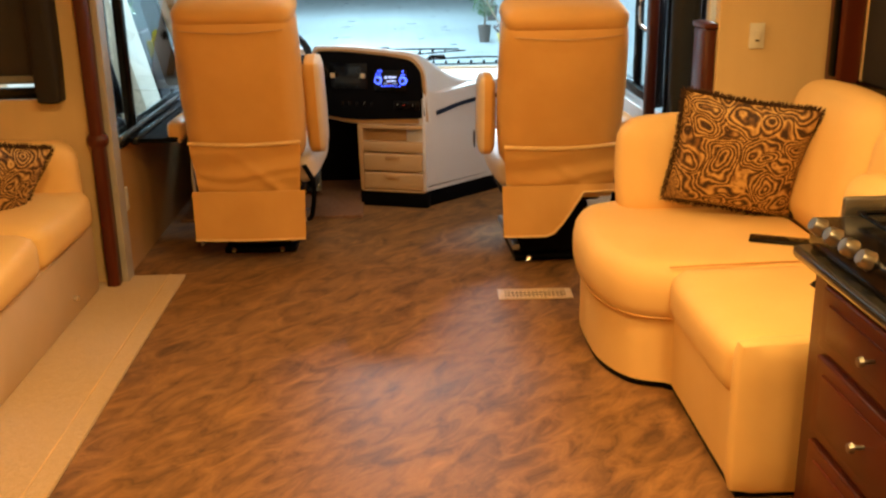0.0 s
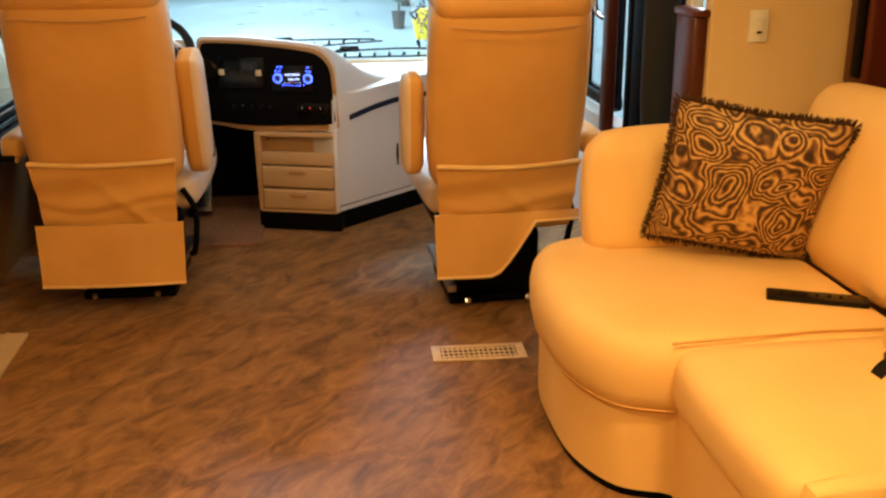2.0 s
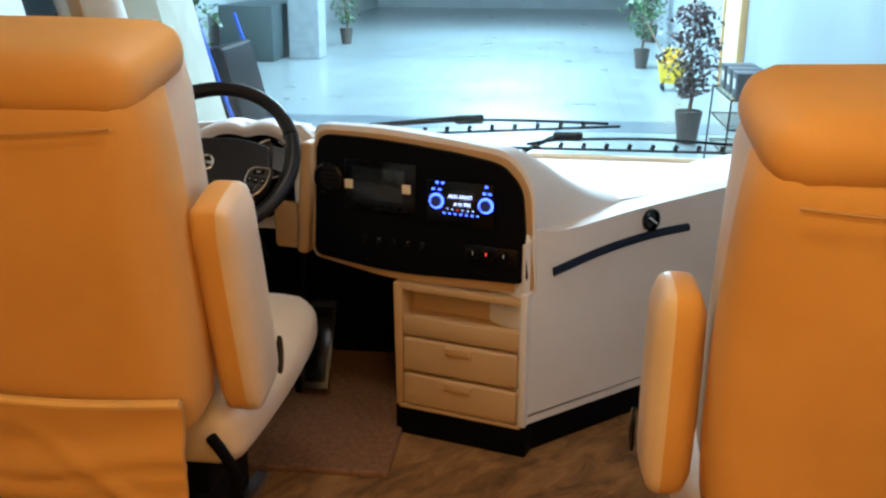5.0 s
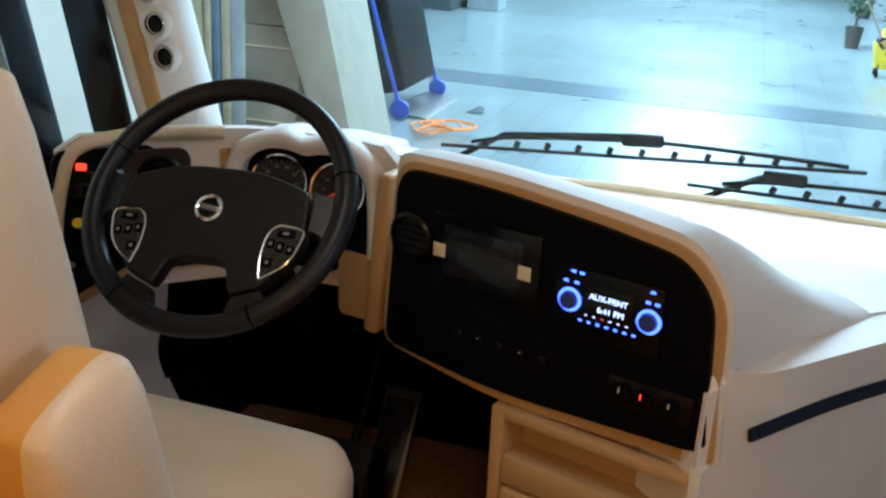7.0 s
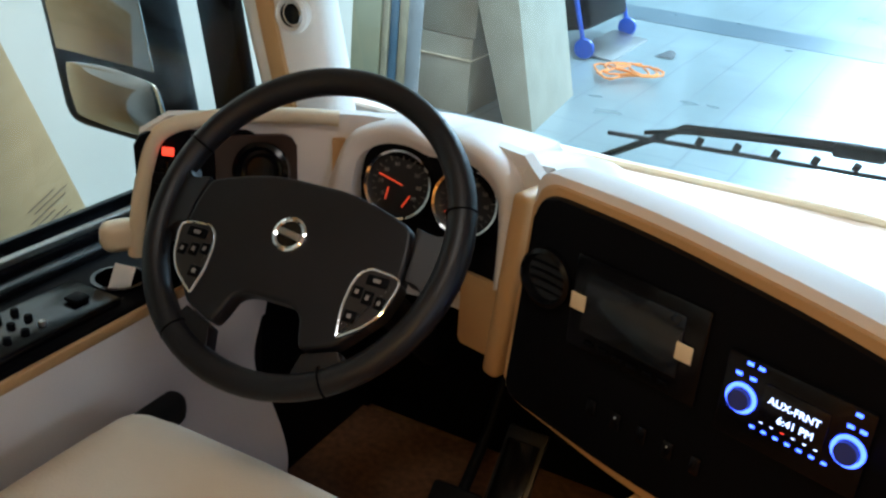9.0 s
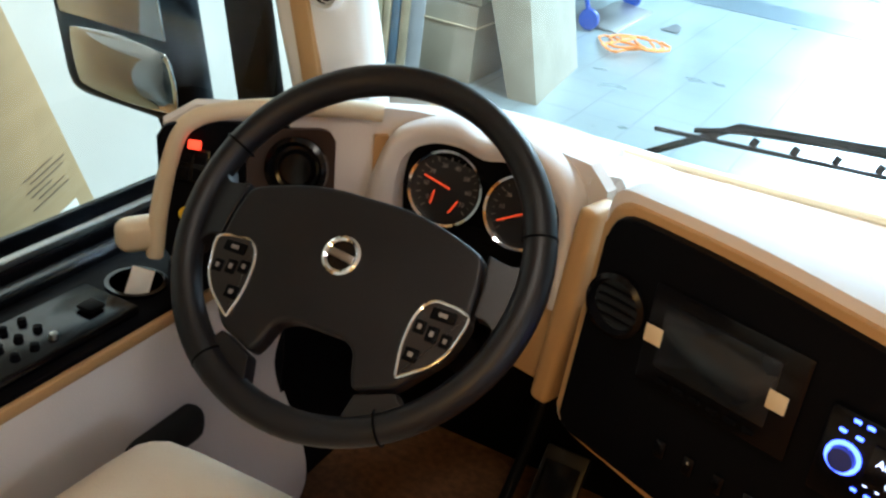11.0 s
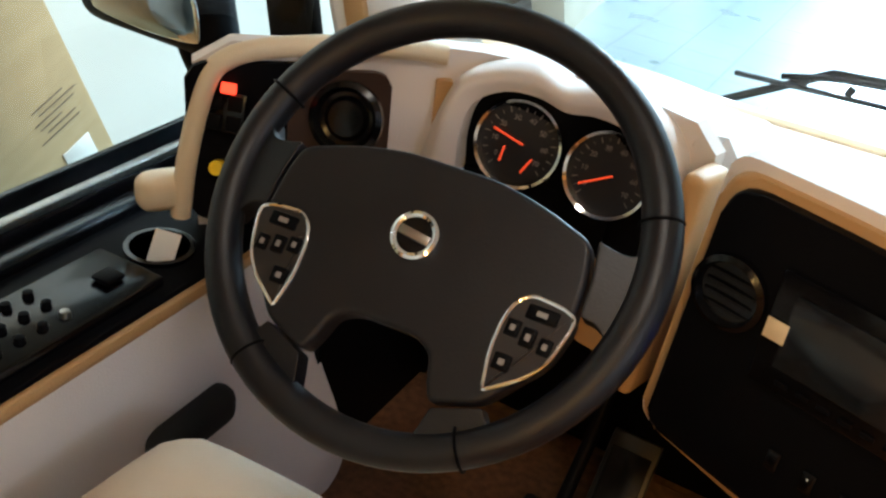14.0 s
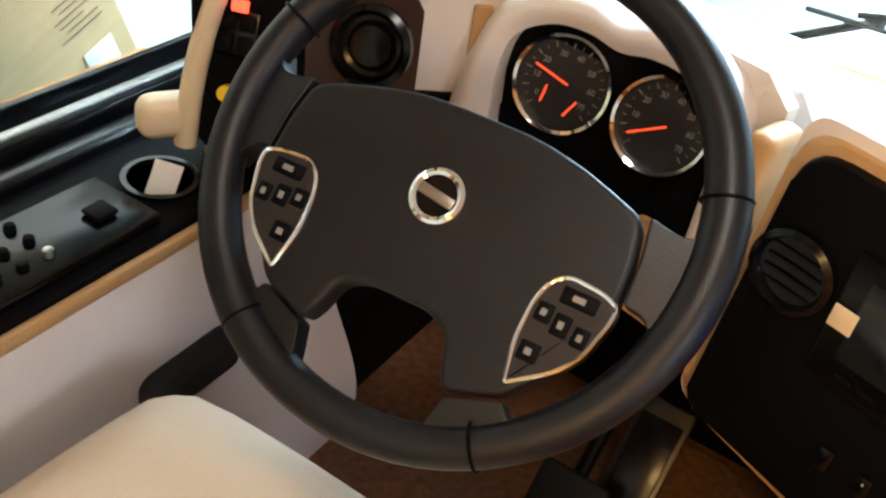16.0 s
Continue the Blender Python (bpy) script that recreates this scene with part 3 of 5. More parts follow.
def rounded(pts, r, n=5):
    """Rounds the corners of an outline in the plane."""
    out = []
    k = len(pts)
    for i in range(k):
        p, a, b = Vector(pts[i]), Vector(pts[i - 1]), Vector(pts[(i + 1) % k])
        da, db = (a - p), (b - p)
        rr = min(r if not isinstance(r, (list, tuple)) else r[i], da.length * 0.45, db.length * 0.45)
        s0, s1 = p + da.normalized() * rr, p + db.normalized() * rr
        for j in range(n + 1):
            t = j / n
            out.append(tuple((1 - t) ** 2 * s0 + 2 * t * (1 - t) * p + t * t * s1))
    return out


PANEL = Matrix(((0.956, 0.292, 0, 0.069), (-0.292, 0.956, 0, 5.243), (0, 0, 1, 0), (0, 0, 0, 1)))
dash = empty("dashboard", PANEL.copy(), "cream moulded motorhome dashboard with a black centre panel", "dashboard")
top_out = rounded([(0.028, 0.50), (0.014, 0.80), (-0.055, 0.884), (-0.20, 0.902), (-0.45, 0.922), (-0.655, 0.918), (-0.675, 0.52), (-0.40, 0.478), (0.0, 0.49)], [0.02, 0.07, 0.10, 0.1, 0.1, 0.03, 0.03, 0.1, 0.02])


def pod_shape(bm):
    """Lets the pod fall away towards the glass."""
    for v in bm.verts:
        k = max(0.0, (v.co.y - 0.05) / 0.42)
        if v.co.z > 0.60:
            v.co.z -= (v.co.z - 0.60) * (0.62 * k * k * (3 - 2 * k))
    return bm


pod = bmesh.new()
rows = []
for j in range(11):
    d = 0.015 + 0.42 * j / 10
    ring = []
    for x, z in top_out:
        side = 0.16 * (j / 10) ** 1.6 * max(0, (x + 0.25) / 0.27)
        ring.append(pod.verts.new((x + side, d, z)))
    rows.append(ring)
pod.faces.new(rows[0])
pod.faces.new(rows[-1][::-1])
for j in range(10):
    for i in range(len(top_out)):
        pod.faces.new((rows[j][i - 1], rows[j][i], rows[j + 1][i], rows[j + 1][i - 1]))
part("centre_pod", pod_shape(pod), DASH_CREAM, dash)
rim_out = rounded([(0.022, 0.505), (0.005, 0.79), (-0.058, 0.868), (-0.20, 0.886), (-0.45, 0.906), (-0.650, 0.905), (-0.670, 0.525), (-0.40, 0.482), (0.0, 0.495)], [0.03, 0.07, 0.10, 0.1, 0.1, 0.04, 0.03, 0.1, 0.03])
part("pod_rim", prism(rim_out, 0.03, Matrix.Translation((0, 0.004, 0)), 0.008, 3), DASH_TAN, dash, "tan moulded panel rim")
face_out = rounded([(0.010, 0.535), (-0.012, 0.79), (-0.070, 0.852), (-0.20, 0.872), (-0.45, 0.894), (-0.635, 0.894), (-0.652, 0.535), (-0.40, 0.508), (-0.02, 0.526)], [0.03, 0.07, 0.10, 0.1, 0.1, 0.04, 0.02, 0.1, 0.03])
part("centre_panel", prism(face_out, 0.02, Matrix.Translation((0, -0.011, 0)), 0.006, 2), BLACK, dash, "black centre panel")
radio = part("radio", rbox((0.20, 0.014, 0.125), (-0.19, -0.016, 0.722), 0.006), GLOSS_BLACK, dash, "lit car radio with two blue ringed knobs")
for kx in (-0.258, -0.113):
    m = Matrix.Translation((kx, -0.022, 0.724)) @ pose(0, 0, 0, 90)
    part("knob_ring", lathe([(0.0215, 0.0), (0.0215, 0.004), (0.0165, 0.004), (0.0165, 0.0)], 24, m), BLUE_GLOW, radio)
    part("knob", lathe([(0.016, 0.0), (0.015, 0.012), (0.0, 0.013)], 24, m), glow("knob_blue", (0.10, 0.16, 0.9), 0.05), radio)
part("display", rbox((0.088, 0.003, 0.055), (-0.186, -0.0245, 0.733), 0.001), mat("display_black", (0.004, 0.004, 0.006), 0.2), radio)


def lettering(text, size, m, material, parent, name="lettering"):
    cu = bpy.data.curves.new(name, "FONT")
    cu.body, cu.size, cu.extrude, cu.align_x = text, size, 0.0006, "CENTER"
    tmp = new(name, cu)
    dg = bpy.context.evaluated_depsgraph_get()
    me = bpy.data.meshes.new_from_object(tmp.evaluated_get(dg))
    bpy.data.objects.remove(tmp)
    me.materials.clear()
    me.materials.append(material)
    me.transform(m)
    ob = new(name, me)
    ob.parent = parent
    return ob


lettering("AUX-FRNT", 0.0145, Matrix.Translation((-0.186, -0.0275, 0.737)) @ pose(0, 0, 0, 90), WHITE_GLOW, radio)
lettering("6:41 PM", 0.0150, Matrix.Translation((-0.180, -0.0275, 0.716)) @ pose(0, 0, 0, 90), WHITE_GLOW, radio)
for i in range(7):
    part("key_light", rbox((0.007, 0.002, 0.004), (-0.235 + i * 0.0165, -0.024, 0.692), 0.001), BLUE_GLOW, radio)
for i in range(6):
    part("key_light", rbox((0.005, 0.002, 0.004), (-0.225 + i * 0.015, -0.024, 0.705), 0.001), RED_GLOW if i == 2 else WHITE_GLOW, radio)
for kx, kz in ((-0.268, 0.757), (-0.248, 0.757), (-0.256, 0.776), (-0.240, 0.776), (-0.118, 0.757), (-0.102, 0.757), (-0.112, 0.776)):
    part("key_light", rbox((0.009, 0.002, 0.005), (kx, -0.024, kz), 0.001), BLUE_GLOW, radio)
scr = part("monitor", rbox((0.225, 0.012, 0.150), (-0.44, -0.014, 0.742), 0.008), GLOSS_BLACK, dash, "dark camera monitor taped with two buff squares")
part("screen", rbox((0.165, 0.003, 0.095), (-0.445, -0.0215, 0.748), 0.002), mat("screen_grey", (0.012, 0.015, 0.02), 0.12), scr)
for tx in (-0.536, -0.356):
    part("tape", rbox((0.026, 0.002, 0.026), (tx, -0.0235, 0.744), 0.0005), BUFF, scr, "buff paper tape square")
for i in range(6):
    part("monitor_key", rbox((0.016, 0.003, 0.006), (-0.51 + i * 0.026, -0.0215, 0.684), 0.001), BLACK, scr)
m = Matrix.Translation((-0.595, -0.012, 0.77)) @ pose(0, 0, 0, 90)
av = part("air_vent", lathe([(0.047, 0.0), (0.047, 0.010), (0.040, 0.014), (0.036, 0.004), (0.0, 0.002)], 28, m), GLOSS_BLACK, dash, "round black air vent")
for i in range(4):
    part("louvre", rbox((0.062, 0.006, 0.004), (-0.595, -0.015, 0.748 + i * 0.014), 0.001), GLOSS_BLACK, av)
hv = part("climate_panel", rbox((0.155, 0.008, 0.055), (-0.105, -0.013, 0.585), 0.006), GLOSS_BLACK, dash, "black climate control panel")
for i, kx in enumerate((-0.155, -0.115, -0.065)):
    m = Matrix.Translation((kx, -0.017, 0.585)) @ pose(0, 0, 0, 90)
    k = part("dial", lathe([(0.017, 0.0), (0.016, 0.010), (0.0, 0.011)], 20, m), BLACK, hv)
    part("pointer", rbox((0.002, 0.003, 0.010), (kx, -0.0285, 0.592), 0.0005), RED_GLOW if i == 1 else PAPER, k)
for i in range(5):
    part("rocker_switch", rbox((0.018, 0.008, 0.030), (-0.30 - 0.045 * i, -0.014, 0.600), 0.004), GLOSS_BLACK, dash)
    if i in (1, 3):
        part("switch_mark", rbox((0.0022, 0.002, 0.0022), (-0.30 - 0.045 * i, -0.019, 0.607), 0.0005), PAPER, dash)

radio.location = (0.003, 0, 0.015)
scr.location = (0.009, 0, 0.017)
hv.location = (0.010, 0, 0.012)

# drawer tower under the panel
tower = empty("drawer_tower", DASH.copy(), "tan dash drawer tower with open tray and two drawers", "drawer unit")
part("side", prism([(0.018, 0.10), (0.018, 0.50), (-0.004, 0.50), (-0.004, 0.10)], 0.45, Matrix.Translation((0, 0.002, 0)), 0.006), DASH_CREAM, tower)
part("side", prism([(-0.362, 0.10), (-0.362, 0.48), (-0.392, 0.48), (-0.384, 0.10)], 0.45, Matrix.Translation((0, 0.002, 0)), 0.006), DASH_TAN, tower)
part("rail", rbox((0.36, 0.03, 0.022), (-0.182, 0.017, 0.472), 0.005), DRAWER_TAN, tower)
part("tray", rbox((0.36, 0.03, 0.062), (-0.182, 0.017, 0.357), 0.008), DRAWER_TAN, tower, "tan tray lip")
part("tray_floor", rbox((0.36, 0.20, 0.012), (-0.182, 0.12, 0.375), 0.002), DASH_TAN, tower)
part("tray_back", rbox((0.36, 0.012, 0.13), (-0.182, 0.085, 0.425), 0.002), DASH_TAN, tower)
for z0, z1 in ((0.214, 0.318), (0.106, 0.206)):
    dr = part("drawer", rbox((0.355, 0.35, z1 - z0), (-0.184, 0.175, (z0 + z1) / 2), 0.010, 3), DRAWER_TAN, tower)
    part("finger_pull", rbox((0.085, 0.012, 0.026), (-0.184, -0.003, z1 - 0.020), 0.007, 2), DASH_TAN, dr, "moulded finger pull")
part("bottom_rail", rbox((0.38, 0.03, 0.012), (-0.186, 0.018, 0.098), 0.003), DRAWER_TAN, tower)
part("kick_plinth", rbox((0.41, 0.40, 0.092), (-0.186, 0.215, 0.047), 0.004), BLACK, tower, "black recessed plinth")

# passenger side of the dash, running forward to the windscreen
ANG = math.degrees(math.atan2(0.345, 0.375))
PD = pose(0.066, 5.228, 0, 0, 0, ANG)
pd = empty("passenger_dash", PD, "cream moulded passenger dash with blue grab slot and round vent", "dashboard")
part("face", prism(rounded([(0.0, 0.10), (0.0, 0.69), (0.12, 0.655), (0.45, 0.678), (1.28, 0.70), (1.28, 0.10)], [0.01, 0.05, 0.1, 0.2, 0.02, 0.01]), 0.30, None, 0.03, 4), DASH_CREAM, pd)
part("plinth", rbox((1.25, 0.3, 0.095), (0.64, 0.17, 0.048), 0.004), BLACK, pd, "black recessed plinth")
slot = [(0.105, 0.545), (0.30, 0.575), (0.50, 0.588), (0.66, 0.585)]
part("grab_slot", tube(smooth_line([(x, -0.002, z) for x, z in slot]), 0.013, 8), mat("dark_blue_plastic", (0.006, 0.010, 0.030), 0.5, spec=0.2), pd, "dark blue grab slot")
m = Matrix.Translation((0.49, -0.003, 0.635)) @ pose(0, 0, 0, 90)
vv = part("round_vent", lathe([(0.034, -0.004), (0.034, 0.008), (0.028, 0.012), (0.024, 0.002), (0.0, 0.0)], 24, m), GLOSS_BLACK, pd, "round black vent")
part("vent_blade", rbox((0.044, 0.004, 0.006), (0.49, -0.012, 0.635), 0.001, m=pose(0, 0, 0, 0, 35)), CHROME, vv)


BOW = smooth_line([(-1.225, 5.275, 0), (-1.15, 5.348, 0), (-1.05, 5.450, 0), (-0.95, 5.538, 0), (-0.84, 5.566, 0), (-0.71, 5.568, 0), (-0.57, 5.532, 0)], 10)


def bow(x):
    """The y of the binnacle's face at x; it bows round the driver."""
    for a, b in zip(BOW, BOW[1:]):
        if a.x <= x <= b.x:
            return a.y + (b.y - a.y) * (x - a.x) / max(b.x - a.x, 1e-6)
    return BOW[0].y if x < BOW[0].x else BOW[-1].y


# dash top, a moulded sheet from the pods to the glass
def dash_top(u, v):
    x = -1.205 + 2.417 * u
    back = 6.26 - 0.09 * (2 * u - 1) ** 2
    if x < -0.60:
        front, zf = bow(x) + 0.002, 0.884 - 0.10 * (max(0.0, -1.135 - x) / 0.07) ** 2
    elif x < -0.05:
        k = (x + 0.60) / 0.55
        front, zf = 5.60 + 0.06 * k, 0.884 - 0.15 * min(k * 5, 1)
    else:
        k = (x + 0.05) / 0.95
        front, zf = 5.30 + 0.75 * k, 0.682
    front = min(front, back - 0.10)
    y = front + (back - front) * v
    return Vector((x, y, zf + (0.672 - zf) * min(1, 1.15 * v) ** 1.6))


dt = tagged(part("dash_top", sheet(dash_top, 90, 20, 0.02), DASH_CREAM), "pale cream padded dash top below the windscreen", "dash top")
lip = part("front_lip", tube([dash_top(i / 40, 1.0) + Vector((0, 0, 0.006)) for i in range(41)], 0.011, 8), mat("ivory_lip", (0.72, 0.66, 0.50), 0.5), dt, "ivory edge strip along the glass")

# ---- instrument binnacle ----
MARK = mat("gauge_mark_grey", (0.22, 0.20, 0.18), 0.6)
bin_ = empty("instrument_binnacle", pose(0, 0, 0), "tan and cream instrument binnacle with two chrome gauges", "instrument panel")


def facing(place, to=(-0.55, 4.55, 1.20)):
    """A pose at a place on the panel whose local z looks to the driver's eyes."""
    n = (Vector(to) - Vector(place)).normalized()
    n = (n * 0.6 + Vector((0, -1, 0.10)) * 0.4).normalized()
    xax = Vector((0, 0, 1)).cross(n).normalized()
    yax = n.cross(xax)
    r = Matrix((xax, yax, n)).transposed().to_4x4()
    return Matrix.Translation(place) @ r


def plate(x0, x1, z0, z1, off, thick, r=0.02):
    """A plate that follows the bowed face, with rounded corners."""
    bm = bmesh.new()
    n, k = 18, 10
    g = []
    for i in range(n + 1):
        x = x0 + (x1 - x0) * i / n
        e = min(x - x0, x1 - x)
        cut = r - math.sqrt(max(0, r * r - max(0, r - e) ** 2)) if e < r else 0
        g.append([bm.verts.new((x, bow(x) + off - 0.10 * (0.88 - (z0 + cut + (z1 - z0 - 2 * cut) * j / k)) * -0.6, z0 + cut + (z1 - z0 - 2 * cut) * j / k)) for j in range(k + 1)])
    for i in range(n):
        for j in range(k):
            bm.faces.new((g[i][j], g[i + 1][j], g[i + 1][j + 1], g[i][j + 1]))
    bmesh.ops.recalc_face_normals(bm, faces=bm.faces[:])
    bmesh.ops.solidify(bm, geom=bm.faces[:], thickness=thick)
    return bm


part("body", plate(-1.216, -0.580, 0.56, 0.896, 0.024, 0.022, 0.03), DASH_CREAM, bin_, "cream leather binnacle body")
part("left_plate", plate(-1.207, -1.060, 0.635, 0.870, -0.010, 0.008, 0.025), BLACK, bin_, "black switch plate")
part("vent_plate", plate(-1.112, -1.014, 0.715, 0.862, -0.016, 0.008, 0.02), mat("smoke_plastic", (0.05, 0.028, 0.02), 0.3), bin_, "smoked plastic vent surround")
part("under_plate", plate(-1.19, -0.705, 0.60, 0.728, -0.008, 0.008, 0.02), BLACK, bin_, "black lower plate")
part("gauge_plate", plate(-0.935, -0.628, 0.64, 0.880, -0.004, 0.008, 0.03), BLACK, bin_, "black gauge plate")
ARCH_IN = smooth_line([(-0.918, 0.66, 0), (-0.922, 0.735, 0), (-0.923, 0.787, 0), (-0.911, 0.835, 0), (-0.871, 0.862, 0), (-0.826, 0.866, 0), (-0.785, 0.857, 0), (-0.745, 0.864, 0), (-0.700, 0.860, 0), (-0.655, 0.832, 0), (-0.640, 0.78, 0), (-0.636, 0.66, 0)], 5)
ARCH_OUT = smooth_line([(-0.976, 0.66, 0), (-0.972, 0.735, 0), (-0.962, 0.797, 0), (-0.938, 0.865, 0), (-0.892, 0.893, 0), (-0.837, 0.906, 0), (-0.790, 0.892, 0), (-0.745, 0.904, 0), (-0.695, 0.901, 0), (-0.640, 0.876, 0), (-0.612, 0.82, 0), (-0.604, 0.66, 0)], 5)


def hood(u, v):
    """The padded visor round both gauges: out of the panel, over a rounded lip and back to the dash top."""
    i = min(int(round(u * (len(ARCH_IN) - 1))), len(ARCH_IN) - 1)
    a, b = ARCH_IN[i], ARCH_OUT[i]
    if v < 0.3:
        k = v / 0.3
        return Vector((a.x, bow(a.x) - 0.002 - 0.034 * k, a.y))
    if v < 0.7:
        k = (v - 0.3) / 0.4
        p = a.lerp(b, k)
        return Vector((p.x, bow(p.x) - 0.036 - 0.016 * math.sin(math.pi * k) + 0.016 * k, p.y + 0.008 * math.sin(math.pi * k)))
    k = (v - 0.7) / 0.3
    return Vector((b.x, bow(b.x) - 0.020 + 0.20 * k, b.y - max(0.0, b.y - 0.868) * k * k))


part("hood", sheet(hood, len(ARCH_IN) - 1, 20), DASH_CREAM, bin_, "padded cream gauge hood")
part("divider", plate(-0.974, -0.954, 0.64, 0.852, -0.002, 0.012, 0.004), DASH_TAN, bin_, "tan leather divider")
part("right_divider", rbox((0.036, 0.070, 0.345), (-0.594, 5.512, 0.685), 0.012, 3, m=pose(0, 0, 0, 0, 4, -14)), DASH_TAN, bin_, "tan leather divider")
edge = smooth_line([(-1.208, 0.645), (-1.203, 0.72), (-1.194, 0.79), (-1.182, 0.850), (-1.165, 0.874), (-1.138, 0.886), (-1.090, 0.893), (-1.02, 0.893), (-0.96, 0.888)], 8)
part("border", tube([(p.x, bow(p.x) - 0.012, p.y) for p in [Vector((q[0], q[1], 0)) for q in edge]], 0.014, 12), BORDER_CREAM, bin_, "cream padded border")
part("knee_panel", plate(-0.712, -0.600, 0.512, 0.658, -0.020, 0.010, 0.012), DASH_TAN, bin_, "tan leather knee panel")
part("yellow_knob", lathe([(0.0, 0.02), (0.010, 0.018), (0.011, 0.0)], 14, facing((-1.172, 5.315, 0.719))), YELLOW, bin_, "small yellow knob")
part("end_foot", puffy(0.042, 0.070, 0.052, 0.016, 0.002, 6, Matrix.Translation((-1.230, 5.270, 0.680)) @ pose(0, 0, 0, 0, 0, -30)), BORDER_CREAM, bin_, "cream rounded foot on the ledge")


def gauge(place, r, needles):
    m = facing(place)
    g = part("gauge", lathe([(r * 0.93, 0.0), (r * 0.93, 0.006), (0.0, 0.0065)], 36, m), mat("gauge_face", (0.012, 0.012, 0.014), 0.35), bin_, "round black gauge with red needle")
    part("chrome_ring", lathe([(r * 0.90, 0.004), (r * 0.93, 0.020), (r, 0.022), (r * 1.05, 0.014), (r * 1.05, 0.0)], 44, m), CHROME, g)
    for i in range(21):
        a = radians(225 - i * 13.5)
        big = i % 2 == 0
        part("tick", rbox((0.0014 if big else 0.0008, r * (0.13 if big else 0.07), 0.0006), (0, 0, 0), 0, m=m @ pose(math.cos(a) * r * 0.78, math.sin(a) * r * 0.78, 0.0075, 0, 0, math.degrees(a) - 90), ), MARK, g, smooth=False)
    for i in range(8):
        a = radians(215 - i * 36)
        lettering(str(i * 10), r * 0.17, m @ Matrix.Translation((math.cos(a) * r * 0.58, math.sin(a) * r * 0.58 - r * 0.05, 0.007)), MARK, g, "numeral")
    for a, ln, ox, oy in needles:
        part("needle", rbox((r * 0.045, r * ln, 0.002), (0, 0, 0), 0.0005, m=m @ Matrix.Translation((ox * r, oy * r, 0.011)) @ pose(0, 0, 0, 0, 0, a) @ Matrix.Translation((0, r * ln / 2, 0))), PINE, g, "red needle")
    return g


gauge((-0.846, 5.550, 0.787), 0.061, [(73, 0.78, 0.1, 0), (172, 0.36, -0.30, -0.12), (-28, 0.40, 0.18, -0.62)])
gauge((-0.714, 5.552, 0.787), 0.059, [(118, 0.80, 0.1, 0)])
m = facing((-1.040, 5.412, 0.803))
lv = part("left_vent", lathe([(0.050, 0.0), (0.050, 0.012), (0.042, 0.016), (0.036, 0.006), (0.030, 0.004), (0.024, 0.010), (0.0, 0.012)], 32, m), GLOSS_BLACK, bin_, "round black driver air vent")
m = facing((-1.156, 5.310, 0.838))
part("warning_lamp", rbox((0.020, 0.014, 0.006), (0, 0, 0), 0.002, m=m), RED_GLOW, bin_, "small red warning lamp")
m = facing((-1.165, 5.317, 0.800))
lsw = part("light_switch_block", rbox((0.055, 0.055, 0.010), (0, 0, 0), 0.004, m=m), GLOSS_BLACK, bin_)
for i in range(4):
    part("switch_key", rbox((0.020, 0.020, 0.006), (0, 0, 0), 0.002, m=m @ Matrix.Translation((0.013 * (1 if i % 2 else -1), 0.013 * (1 if i > 1 else -1), 0.007))), BLACK, lsw)

# ---- steering wheel ----
WH = Matrix.Translation((-0.765, 5.143, 0.870)) @ pose(0, 0, 0, 47.6, 0, 1.9) @ Matrix.Scale(1.036, 4)
whl = empty("steering_wheel", WH, "black leather steering wheel with chrome-edged button pods", "steering wheel")
R, RT = 0.214, 0.0185


def rim(u, v):
    a, b = u * math.tau, v * math.tau
    rt = RT * (1.0 + 0.06 * math.cos(3 * a))
    return Vector(((R + rt * math.cos(b)) * math.cos(a), (R + rt * math.cos(b)) * math.sin(a), rt * 1.05 * math.sin(b)))


bm = sheet(rim, 72, 14)
bmesh.ops.remove_doubles(bm, verts=bm.verts[:], dist=1e-5)
part("rim", bm, WHEEL_BLACK, whl)
for a in (20, 160, 238, 302):
    pts = [((R - 0.001) * math.cos(radians(a)) + (RT + 0.0012) * math.cos(k * math.tau / 20) * math.cos(radians(a)), (R - 0.001) * math.sin(radians(a)) + (RT + 0.0012) * math.cos(k * math.tau / 20) * math.sin(radians(a)), (RT + 0.002) * math.sin(k * math.tau / 20)) for k in range(20)]
    part("grip_seam", tube(pts, 0.0016, 6, True), BLACK, whl)


def grown(outline, d):
    """An outline pushed outwards by d."""
    c = len(outline)
    area = sum(outline[i - 1][0] * outline[i][1] - outline[i][0] * outline[i - 1][1] for i in range(c))
    sg = 1 if area > 0 else -1
    out = []
    for i in range(c):
        a, b = Vector(outline[i - 1]), Vector(outline[(i + 1) % c])
        t = (b - a).normalized()
        out.append((outline[i][0] + sg * t.y * d, outline[i][1] - sg * t.x * d))
    return out


